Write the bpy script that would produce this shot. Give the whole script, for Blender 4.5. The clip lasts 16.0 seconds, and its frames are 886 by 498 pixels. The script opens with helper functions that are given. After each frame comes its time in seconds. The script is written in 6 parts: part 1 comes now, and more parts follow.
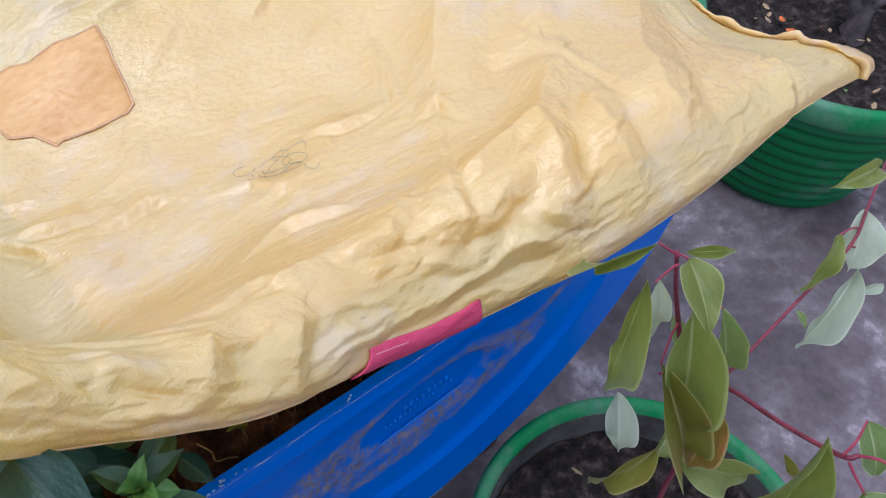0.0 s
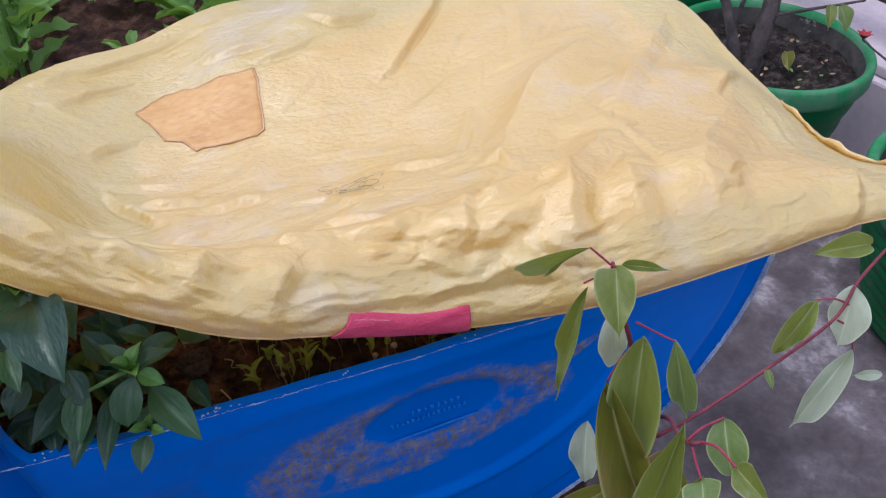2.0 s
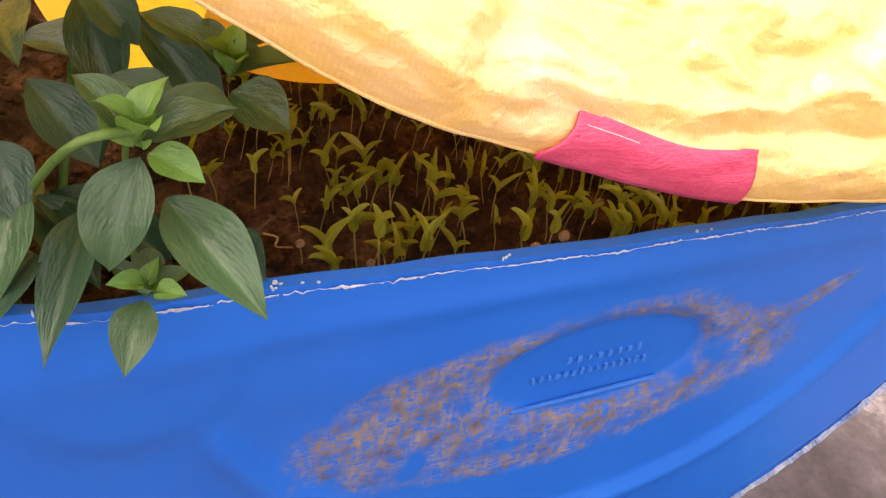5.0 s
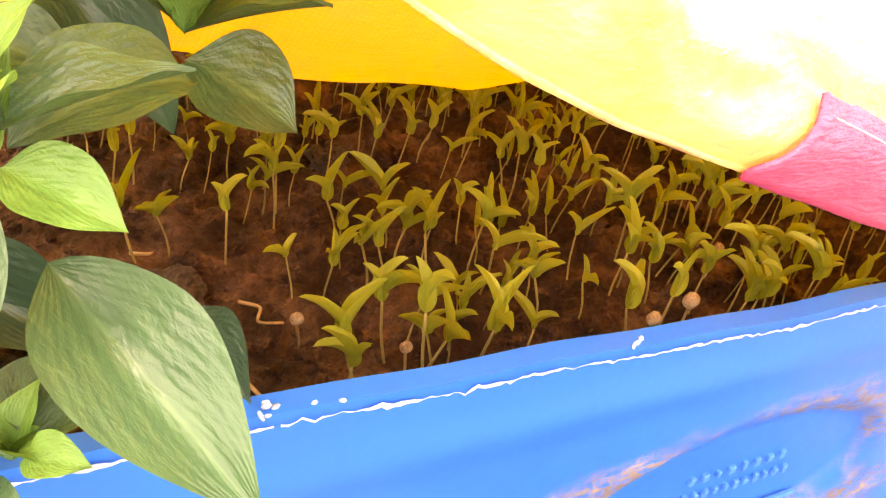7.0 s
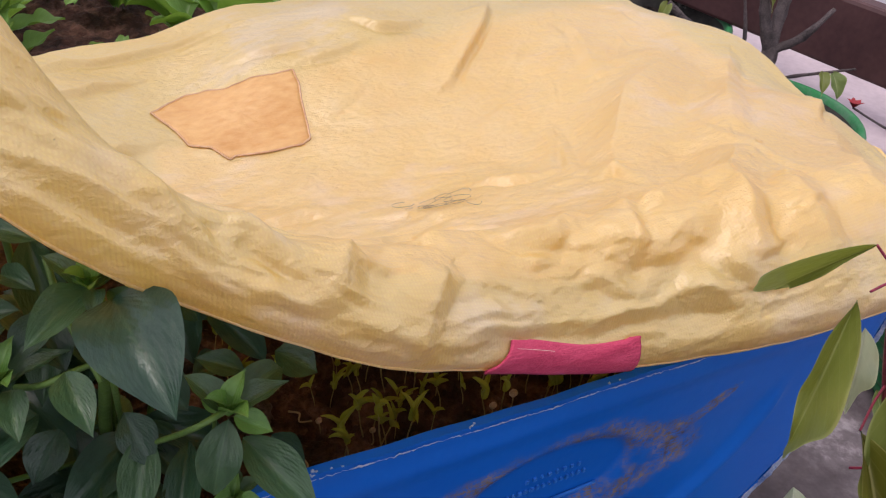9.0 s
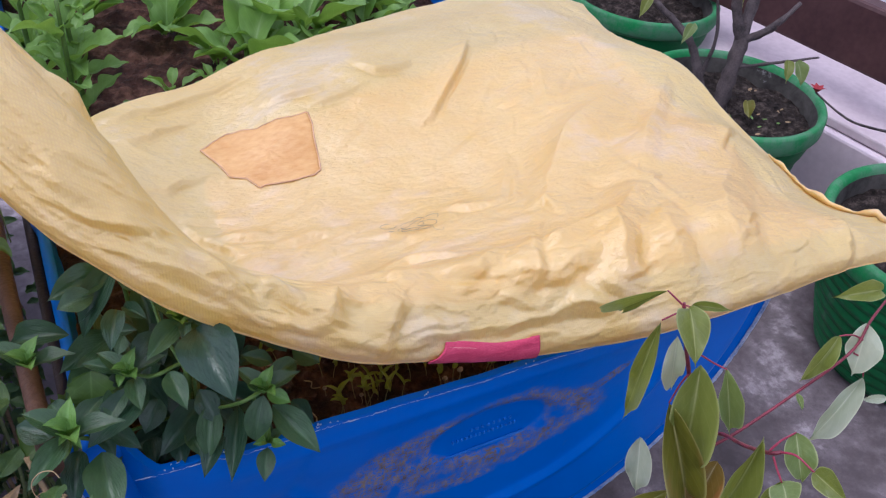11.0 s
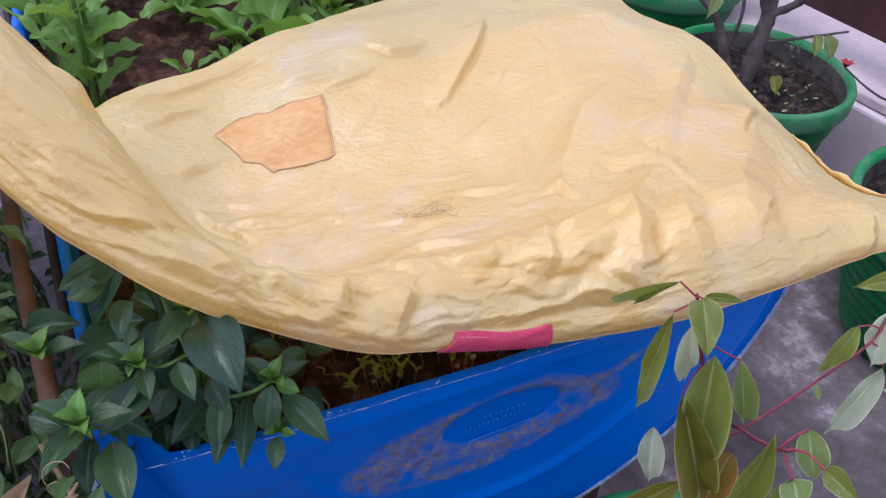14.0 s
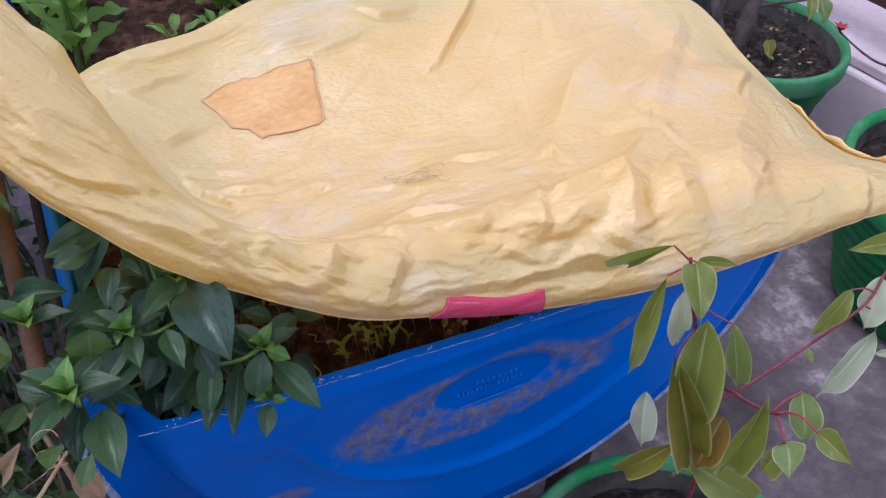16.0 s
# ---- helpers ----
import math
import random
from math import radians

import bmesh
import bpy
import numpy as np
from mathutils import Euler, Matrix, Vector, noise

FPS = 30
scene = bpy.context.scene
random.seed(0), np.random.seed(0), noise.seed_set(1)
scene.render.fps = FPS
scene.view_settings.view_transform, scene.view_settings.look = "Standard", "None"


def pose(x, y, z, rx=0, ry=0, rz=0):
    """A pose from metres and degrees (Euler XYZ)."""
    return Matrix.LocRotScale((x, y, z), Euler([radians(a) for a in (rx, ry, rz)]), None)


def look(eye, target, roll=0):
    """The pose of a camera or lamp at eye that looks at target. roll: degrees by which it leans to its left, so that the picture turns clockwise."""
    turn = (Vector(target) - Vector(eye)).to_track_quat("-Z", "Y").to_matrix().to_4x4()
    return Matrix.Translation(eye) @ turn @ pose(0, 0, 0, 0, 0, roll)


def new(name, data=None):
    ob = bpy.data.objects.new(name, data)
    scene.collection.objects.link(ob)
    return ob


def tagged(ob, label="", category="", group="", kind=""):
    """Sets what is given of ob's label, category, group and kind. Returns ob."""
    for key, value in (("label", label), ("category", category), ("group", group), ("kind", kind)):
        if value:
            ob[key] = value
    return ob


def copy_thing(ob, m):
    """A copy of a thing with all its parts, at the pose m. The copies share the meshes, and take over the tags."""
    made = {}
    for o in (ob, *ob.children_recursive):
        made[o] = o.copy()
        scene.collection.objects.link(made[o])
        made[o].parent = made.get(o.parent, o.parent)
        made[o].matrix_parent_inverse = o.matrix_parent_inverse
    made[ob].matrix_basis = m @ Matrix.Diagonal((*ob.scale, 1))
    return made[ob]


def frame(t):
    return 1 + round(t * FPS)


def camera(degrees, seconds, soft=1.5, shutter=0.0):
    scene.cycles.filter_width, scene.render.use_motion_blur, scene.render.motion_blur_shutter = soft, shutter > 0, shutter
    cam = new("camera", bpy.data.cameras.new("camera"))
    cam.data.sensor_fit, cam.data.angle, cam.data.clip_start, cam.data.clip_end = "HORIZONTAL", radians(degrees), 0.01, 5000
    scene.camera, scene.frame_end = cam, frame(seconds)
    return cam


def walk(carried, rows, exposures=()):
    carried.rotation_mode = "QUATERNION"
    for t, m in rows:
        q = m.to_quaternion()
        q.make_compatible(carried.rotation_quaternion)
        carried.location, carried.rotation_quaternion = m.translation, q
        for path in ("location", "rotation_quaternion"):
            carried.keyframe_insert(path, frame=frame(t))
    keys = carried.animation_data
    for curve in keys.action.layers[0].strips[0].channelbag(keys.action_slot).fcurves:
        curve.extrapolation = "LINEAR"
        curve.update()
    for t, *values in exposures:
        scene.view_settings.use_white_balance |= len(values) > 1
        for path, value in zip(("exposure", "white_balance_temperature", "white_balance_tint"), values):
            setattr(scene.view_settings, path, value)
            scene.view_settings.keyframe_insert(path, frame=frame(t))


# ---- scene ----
cam = camera(54.3, 16.0, soft=1.2)
PATH = [
    (0, -0.2070, -0.1905, 1.0008, 40.21, -4.70, -40.91),
    (0.5, -0.1845, -0.2111, 0.9924, 41.21, -3.87, -39.41),
    (1, -0.1759, -0.2185, 1.0136, 41.91, -3.61, -39.09),
    (1.5, -0.1620, -0.2927, 1.0211, 46.15, -0.21, -29.25),
    (2, -0.1561, -0.3425, 0.9949, 49.37, -1.40, -23.15),
    (2.5, -0.1612, -0.3563, 0.9764, 50.40, -3.09, -19.74),
    (3, -0.1896, -0.3677, 0.9582, 50.63, -4.07, -19.37),
    (3.5, -0.2361, -0.3582, 0.9275, 50.67, -6.27, -19.20),
    (6, -0.1756, -0.0999, 0.7014, 54.45, -9.92, -24.78),
    (6.5, -0.1804, -0.0951, 0.6997, 55.83, -10.12, -25.33),
    (7, -0.1757, -0.0971, 0.7014, 55.01, -10.05, -24.85),
    (7.5, -0.1766, -0.1047, 0.7149, 55.65, -10.27, -24.87),
    (8, -0.1828, -0.1287, 0.7427, 55.45, -10.39, -24.91),
    (8.5, -0.2098, -0.1745, 0.8090, 56.72, -8.55, -25.80),
    (9, -0.2368, -0.2307, 0.8853, 55.40, -6.32, -27.60),
    (11.5, -0.2674, -0.3498, 1.0513, 50.38, -5.14, -25.54),
    (12, -0.2596, -0.3475, 1.0493, 50.10, -4.93, -24.84),
    (12.5, -0.2577, -0.3455, 1.0491, 49.95, -4.66, -24.61),
    (13, -0.2564, -0.3465, 1.0472, 49.70, -4.35, -24.43),
    (13.5, -0.2572, -0.3438, 1.0485, 49.45, -4.40, -24.51),
    (14, -0.2538, -0.3407, 1.0500, 49.06, -4.20, -24.71),
    (14.5, -0.2508, -0.3378, 1.0490, 48.39, -4.18, -24.82),
    (15, -0.2501, -0.3375, 1.0470, 47.97, -4.26, -24.91),
    (15.5, -0.2526, -0.3382, 1.0472, 47.47, -4.31, -25.10),
    (16, -0.2516, -0.3386, 1.0446, 47.03, -4.29, -25.30),
]
walk(cam, [(t, pose(x, y, z, rx, ry, rz)) for t, x, y, z, rx, ry, rz in PATH],
     exposures=[(0.0, 0.10, 5300, 10), (1.0, 0.06, 5400, 11), (2.0, 0.0, 5500, 11), (3.0, 0.2, 5500, 13), (3.7, 0.24, 5500, 14), (4.6, 0.8, 6200, 16), (5.6, 2.3, 10500, 19), (6.0, 2.45, 10500, 19), (6.4, 2.9, 10500, 19), (7.6, 2.95, 10500, 19), (8.0, 2.3, 9400, 16), (8.2, 1.3, 7200, 16), (8.5, 0.4, 6500, 16), (9.2, 0.0, 6400, 16), (11.3, 0.10, 5550, 17), (16.0, 0.08, 5550, 17)])

# ---- light: overcast daylight on a roof terrace ----
world = bpy.data.worlds.new("sky")
scene.world = world
world.use_nodes = True
wn = world.node_tree.nodes
sky = wn.new("ShaderNodeTexSky")
sky.sky_type = "NISHITA"
sky.sun_disc = False
sky.sun_elevation = radians(58)
sky.sun_rotation = radians(-84)
sky.dust_density = 4.0
sky.air_density = 1.0
tint = wn.new("ShaderNodeMixRGB")
tint.inputs[0].default_value = 0.72
tint.inputs[2].default_value = (4.2, 3.95, 4.05, 1)
world.node_tree.links.new(sky.outputs[0], tint.inputs[1])
world.node_tree.links.new(tint.outputs[0], wn["Background"].inputs[0])
wn["Background"].inputs[1].default_value = 0.275
sun = new("sun", bpy.data.lights.new("sun", "SUN"))
sun.data.energy = 0.9
sun.data.angle = radians(20)
sun.data.color = (1.0, 0.95, 0.9)
sun.matrix_world = look((-0.5, 0.05, 1.95), (0, 0, 0))


# ---- materials ----
def link(m, a, b):
    m.node_tree.links.new(a, b)


class Mat:
    """A node material with a Principled shader and short ways to add nodes."""

    def __init__(self, name, rough=0.6, spec=0.4):
        self.m = bpy.data.materials.new(name)
        self.m.use_nodes = True
        self.nt = self.m.node_tree
        self.p = self.nt.nodes["Principled BSDF"]
        self.p.inputs["Roughness"].default_value = rough
        self.p.inputs["Specular IOR Level"].default_value = spec

    def add(self, kind, **values):
        n = self.nt.nodes.new(kind)
        for k, v in values.items():
            n.inputs[k].default_value = v
        return n

    def wire(self, a, b):
        self.nt.links.new(a, b)

    def coord(self, which="Object", scale=(1, 1, 1)):
        t = self.add("ShaderNodeTexCoord")
        mp = self.add("ShaderNodeMapping")
        mp.inputs["Scale"].default_value = scale
        self.wire(t.outputs[which], mp.inputs[0])
        return mp.outputs[0]

    def noise(self, vec, scale, detail=4.0, rough=0.55, dist=0.0):
        n = self.add("ShaderNodeTexNoise", Scale=scale, Detail=detail, Roughness=rough, Distortion=dist)
        self.wire(vec, n.inputs["Vector"])
        return n.outputs["Fac"]

    def ramp(self, fac, stops):
        r = self.add("ShaderNodeValToRGB")
        els = r.color_ramp.elements
        while len(els) < len(stops):
            els.new(0.5)
        for e, (pos, col) in zip(els, stops):
            e.position = pos
            e.color = (*col, 1) if len(col) == 3 else col
        self.wire(fac, r.inputs[0])
        return r.outputs[0]

    def mask(self, fac, lo, hi):
        r = self.add("ShaderNodeMapRange")
        r.interpolation_type = "SMOOTHSTEP"
        r.inputs["From Min"].default_value = lo
        r.inputs["From Max"].default_value = hi
        self.wire(fac, r.inputs["Value"])
        return r.outputs[0]

    def math(self, op, a, b=None, c=None):
        n = self.add("ShaderNodeMath")
        n.operation = op
        for i, v in enumerate((a, b, c)):
            if v is None:
                continue
            if isinstance(v, (int, float)):
                n.inputs[i].default_value = v
            else:
                self.wire(v, n.inputs[i])
        return n.outputs[0]

    def mix(self, fac, a, b, how="MIX"):
        n = self.add("ShaderNodeMixRGB")
        n.blend_type = how
        for i, v in enumerate((fac, a, b)):
            if isinstance(v, (int, float)):
                n.inputs[i].default_value = v
            elif isinstance(v, tuple):
                n.inputs[i].default_value = (*v, 1)
            else:
                self.wire(v, n.inputs[i])
        return n.outputs[0]

    def bump(self, height, strength=0.3, distance=0.002):
        n = self.add("ShaderNodeBump", Strength=strength, Distance=distance)
        self.wire(height, n.inputs["Height"])
        self.wire(n.outputs[0], self.p.inputs["Normal"])
        return n.outputs[0]

    def colour(self, c):
        if isinstance(c, tuple):
            self.p.inputs["Base Color"].default_value = (*c, 1)
        else:
            self.wire(c, self.p.inputs["Base Color"])

    def translucent(self, share, c, normal=None):
        t = self.add("ShaderNodeBsdfTranslucent")
        if isinstance(c, tuple):
            t.inputs[0].default_value = (*c, 1)
        else:
            self.wire(c, t.inputs[0])
        if normal is not None:
            self.wire(normal, t.inputs["Normal"])
        mx = self.add("ShaderNodeMixShader")
        mx.inputs[0].default_value = share
        self.wire(self.p.outputs[0], mx.inputs[1])
        self.wire(t.outputs[0], mx.inputs[2])
        self.wire(mx.outputs[0], self.nt.nodes["Material Output"].inputs[0])


def plain(name, lo, hi, scale, rough=0.7, bump=0.3, dist=0.002, spec=0.3, stretch=(1, 1, 1)):
    """A surface of two close colours, mottled at two sizes, with fine relief."""
    a = Mat(name, rough, spec)
    v = a.coord("Object", stretch)
    big, small = a.noise(v, scale, 3), a.noise(v, scale * 9, 5)
    both = a.math("ADD", a.math("MULTIPLY", big, 0.6), a.math("MULTIPLY", small, 0.4))
    a.colour(a.ramp(both, [(0.34, lo), (0.64, hi)]))
    a.bump(small, bump, dist)
    return a.m


def sack_material():
    a = Mat("woven_yellow_sack", 0.40, 0.95)
    v = a.coord("UV")
    o = a.coord("Object")
    big = a.noise(o, 7, 4)
    fine = a.noise(o, 60, 5, 0.65)
    streak = a.noise(a.coord("UV", (9, 14, 1)), 3.0, 4)
    base = a.ramp(a.math("ADD", a.math("MULTIPLY", big, 0.6), a.math("MULTIPLY", fine, 0.4)),
                  [(0.3, (0.865, 0.585, 0.118)), (0.5, (0.885, 0.643, 0.19)), (0.68, (0.895, 0.695, 0.285))])
    worn = a.mask(a.math("ADD", a.noise(o, 9, 5, 0.6), a.math("MULTIPLY", streak, 0.25)), 0.66, 0.80)
    base = a.mix(a.math("MULTIPLY", worn, 0.38), base, (0.91, 0.80, 0.68))
    specks = a.mask(a.noise(o, 330, 2), 0.76, 0.80)
    base = a.mix(a.math("MULTIPLY", specks, 0.5), base, (0.16, 0.12, 0.07))
    a.colour(base)
    # woven flat tapes, about 2.4 mm wide
    w1 = a.add("ShaderNodeTexWave", Scale=210.0, Distortion=0.6, Detail=1.0)
    w2 = a.add("ShaderNodeTexWave", Scale=210.0, Distortion=0.6, Detail=1.0)
    w1.bands_direction, w2.bands_direction = "X", "Y"
    for w in (w1, w2):
        a.wire(o, w.inputs["Vector"])
    weave = a.math("MULTIPLY", w1.outputs["Fac"], w2.outputs["Fac"])
    sharp = []
    for scale, stretch in ((24, (1, 1.35, 1.2)), (75, (1, 1.5, 1.3))):
        n = a.add("ShaderNodeTexNoise", Scale=scale, Detail=3.0, Roughness=0.5, Distortion=0.35)
        n.noise_type = "RIDGED_MULTIFRACTAL"
        n.normalize = True
        a.wire(a.coord("Object", stretch), n.inputs["Vector"])
        sharp.append(n.outputs["Fac"])
    vor = []
    for scale, stretch in ((26, (1, 1.5, 1.3)), (70, (1, 1.7, 1.4))):
        warp = a.add("ShaderNodeTexNoise", Scale=scale * 0.7, Detail=2.0)
        base_v = a.coord("Object", stretch)
        a.wire(base_v, warp.inputs["Vector"])
        moved = a.add("ShaderNodeVectorMath")
        moved.operation = "MULTIPLY_ADD"
        moved.inputs[1].default_value = (0.06, 0.06, 0.06)
        a.wire(warp.outputs["Color"], moved.inputs[0])
        a.wire(base_v, moved.inputs[2])
        cell = a.add("ShaderNodeTexVoronoi", Scale=scale)
        a.wire(moved.outputs[0], cell.inputs["Vector"])
        vor.append(cell.outputs["Distance"])
    streaks = a.add("ShaderNodeTexNoise", Scale=9.0, Detail=5.0, Roughness=0.62, Distortion=0.4)
    a.wire(a.coord("Object", (3.2, 13, 11)), streaks.inputs["Vector"])
    crinkle = a.math("ADD", a.math("MULTIPLY", sharp[0], 0.04), a.math("MULTIPLY", sharp[1], 0.02))
    crinkle = a.math("ADD", crinkle, a.math("ADD", a.math("MULTIPLY", vor[0], 0.7), a.math("MULTIPLY", vor[1], 0.35)))
    crinkle = a.math("ADD", crinkle, a.math("MULTIPLY", streaks.outputs["Fac"], 0.10))
    # amber of shaded folds painted into the colour, spread by crinkle cells and noise
    shade_tint = a.mask(a.math("ADD", a.math("MULTIPLY", vor[0], 0.6), a.math("MULTIPLY", a.noise(o, 11, 3), 0.7)), 0.52, 0.86)
    a.colour(a.mix(a.math("MULTIPLY", shade_tint, 0.22), base, (0.80, 0.50, 0.10)))
    grain = a.noise(a.coord("Object", (1, 1.4, 1.2)), 170, 4, 0.7)
    fine_b = a.add("ShaderNodeBump", Strength=0.6, Distance=0.0017)
    a.wire(a.math("ADD", grain, a.math("MULTIPLY", weave, 0.05)), fine_b.inputs["Height"])
    nrm_node = a.add("ShaderNodeBump", Strength=0.34, Distance=0.0040)
    a.wire(crinkle, nrm_node.inputs["Height"])
    a.wire(fine_b.outputs[0], nrm_node.inputs["Normal"])
    nrm = nrm_node.outputs[0]
    a.wire(nrm, a.p.inputs["Normal"])
    a.p.inputs["Coat Weight"].default_value = 0.9
    a.p.inputs["Coat IOR"].default_value = 2.45
    a.p.inputs["Coat Roughness"].default_value = 0.42
    a.wire(nrm, a.p.inputs["Coat Normal"])
    a.translucent(0.36, a.mix(a.mask(weave, 0.15, 0.5), (0.90, 0.575, 0.030), (0.97, 0.68, 0.05)), nrm)
    return a.m


def leaf_material(name, dark, light, vein, rough=0.45, trans=0.25, blotch=None, ribs=9.0, spec=0.5, midrib=0.35, margin=0.0, furrow=0.0, slant=0.55, relief=0.35, veins=0.18):
    """A leaf by its UV: x across (0.5 is the midrib), y along."""
    a = Mat(name, rough, spec)
    t = a.add("ShaderNodeTexCoord")
    s = a.add("ShaderNodeSeparateXYZ")
    a.wire(t.outputs["UV"], s.inputs[0])
    across = a.math("ABSOLUTE", a.math("SUBTRACT", s.outputs[0], 0.5))
    side = a.math("SUBTRACT", a.math("MULTIPLY", s.outputs[1], ribs), a.math("MULTIPLY", across, ribs * slant))
    saw = a.math("ABSOLUTE", a.math("SUBTRACT", a.math("FRACT", side), 0.5))
    veinlet = a.mask(saw, 0.08, 0.0)
    mid = a.mask(across, 0.035, 0.008)
    o = a.coord("Object")
    n = a.noise(o, 3.0, 4)
    info = a.add("ShaderNodeObjectInfo")
    base = a.ramp(a.math("ADD", a.math("MULTIPLY", n, 0.7), a.math("MULTIPLY", info.outputs["Random"], 0.3)),
                  [(0.3, dark), (0.72, light)])
    if blotch:
        base = a.mix(a.mask(a.noise(o, 1.8, 3), 0.5, 0.68), base, blotch)
    base = a.mix(a.math("MULTIPLY", veinlet, veins), base, vein)
    base = a.mix(a.math("MULTIPLY", mid, midrib), base, vein)
    base = a.mix(a.math("MULTIPLY", a.mask(across, 0.44, 0.485), margin), base, vein)
    a.colour(base)
    long_w = a.math("SINE", a.math("MULTIPLY", across, 42.0))
    h = a.math("ADD", a.math("ADD", a.math("MULTIPLY", saw, 0.13), a.math("MULTIPLY", long_w, furrow)), a.math("MULTIPLY", a.noise(o, 9, 4), 0.8))
    nrm = a.bump(h, relief, 0.0016 if relief < 0.5 else 0.003)
    a.translucent(trans, a.mix(0.5, base, (light[0] * 2.2, light[1] * 2.0, light[2] * 0.8)), nrm)
    return a.m


def drum_material():
    a = Mat("blue_plastic", 0.4, 0.22)
    o = a.coord("Object")
    s = a.add("ShaderNodeSeparateXYZ")
    a.wire(o, s.inputs[0])
    x, y, z = s.outputs

    def oval(cx, cz, rx, rz, lean):
        dx = a.math("SUBTRACT", x, cx)
        dz = a.math("SUBTRACT", a.math("SUBTRACT", z, cz), a.math("MULTIPLY", dx, lean))
        return a.math("ADD", a.math("POWER", a.math("ABSOLUTE", a.math("DIVIDE", dx, rx)), 2.0),
                      a.math("POWER", a.math("ABSOLUTE", a.math("DIVIDE", dz, rz)), 2.0))

    rag = a.math("MULTIPLY", a.math("SUBTRACT", a.noise(o, 26, 7, 0.72), 0.5), 1.3)
    outer = a.mask(a.math("ADD", oval(-0.014, 0.512, 0.118, 0.046, 0.05), rag), 1.12, 0.75)
    inner = a.mask(oval(-0.002, 0.523, 0.052, 0.026, 0.02), 0.85, 1.1)
    lines = a.math("ADD", a.math("MULTIPLY", a.noise(a.coord("Object", (1.0, 1.0, 7.0)), 150, 5, 0.75, 0.6), 0.6), a.math("MULTIPLY", a.noise(a.coord("Object", (2.2, 1.0, 1.0)), 190, 4, 0.7), 0.4))
    tail = a.mask(a.math("ADD", oval(0.09, 0.535, 0.035, 0.008, 0.6), rag), 1.0, 0.5)
    scuff = a.math("MULTIPLY", a.math("MAXIMUM", a.math("MULTIPLY", outer, inner), tail), a.math("MULTIPLY", a.mask(lines, 0.42, 0.56), a.mask(a.noise(o, 34, 3), 0.30, 0.52)))
    low = a.math("MULTIPLY", a.mask(a.math("ADD", oval(-0.19, 0.47, 0.045, 0.012, 0.0), rag), 1.0, 0.4), 0.6)
    spots = a.math("MULTIPLY", a.mask(a.noise(o, 12, 6, 0.7), 0.62, 0.74), 0.25)
    dirt = a.math("MAXIMUM", a.math("MAXIMUM", scuff, low), spots)
    blue = a.ramp(a.noise(o, 5, 4), [(0.3, (0.0015, 0.102, 0.50)), (0.7, (0.003, 0.137, 0.60))])
    brown = a.ramp(a.noise(o, 90, 4), [(0.3, (0.110, 0.078, 0.050)), (0.7, (0.30, 0.235, 0.165))])
    a.colour(a.mix(a.math("MULTIPLY", dirt, 0.98), blue, brown))
    a.wire(a.math("ADD", a.math("MULTIPLY", dirt, 0.4), 0.40), a.p.inputs["Roughness"])
    a.bump(a.math("ADD", a.math("MULTIPLY", dirt, 0.5), a.noise(o, 40, 4)), 0.18, 0.002)
    a.p.inputs["Subsurface Weight"].default_value = 0.0
    return a.m


def pot_material():
    a = Mat("green_painted_pot", 0.5, 0.35)
    o = a.coord("Object")
    chips = a.mask(a.noise(o, 14, 6, 0.7), 0.58, 0.66)
    green = a.ramp(a.noise(o, 6, 4), [(0.3, (0.004, 0.10, 0.028)), (0.7, (0.008, 0.165, 0.048))])
    a.colour(a.mix(a.math("MULTIPLY", chips, 0.30), green, (0.16, 0.17, 0.16)))
    a.bump(a.noise(o, 60, 4), 0.2, 0.002)
    return a.m


def rim_material():
    a = Mat("worn_green_rim", 0.6, 0.3)
    o = a.coord("Object")
    chips = a.mask(a.noise(o, 17, 8, 0.75), 0.38, 0.64)
    green = a.ramp(a.noise(o, 8, 4), [(0.3, (0.006, 0.155, 0.040)), (0.7, (0.012, 0.235, 0.066))])
    a.colour(a.mix(a.math("MULTIPLY", chips, 0.45), green, (0.19, 0.225, 0.205)))
    a.bump(a.math("ADD", a.noise(o, 50, 4), a.math("MULTIPLY", chips, -0.6)), 0.3, 0.002)
    return a.m


def concrete_material():
    a = Mat("stained_concrete", 0.75, 0.3)
    o = a.coord("Object")
    stain = a.noise(o, 9.0, 8, 0.68, 0.1)
    fine = a.noise(o, 45, 6, 0.65)
    base = a.ramp(stain, [(0.34, (0.070, 0.056, 0.059)), (0.47, (0.125, 0.102, 0.109)), (0.57, (0.19, 0.160, 0.172)), (0.67, (0.44, 0.39, 0.41))])
    base = a.mix(a.math("MULTIPLY", a.mask(fine, 0.48, 0.66), 0.5), base, (0.09, 0.075, 0.08))
    a.colour(base)
    a.bump(a.math("ADD", fine, stain), 0.35, 0.004)
    return a.m


def soil_material():
    a = Mat("moist_soil", 0.9, 0.25)
    o = a.coord("Object")
    n1, n2 = a.noise(o, 38, 7, 0.66), a.noise(o, 260, 5, 0.6)
    base = a.ramp(n1, [(0.34, (0.020, 0.0088, 0.0062)), (0.50, (0.074, 0.032, 0.022)), (0.64, (0.205, 0.102, 0.070))])
    base = a.mix(a.math("MULTIPLY", a.mask(n2, 0.66, 0.75), 0.5), base, (0.30, 0.20, 0.13))
    a.colour(base)
    a.bump(a.math("ADD", n1, a.math("MULTIPLY", n2, 0.6)), 1.0, 0.016)
    return a.m


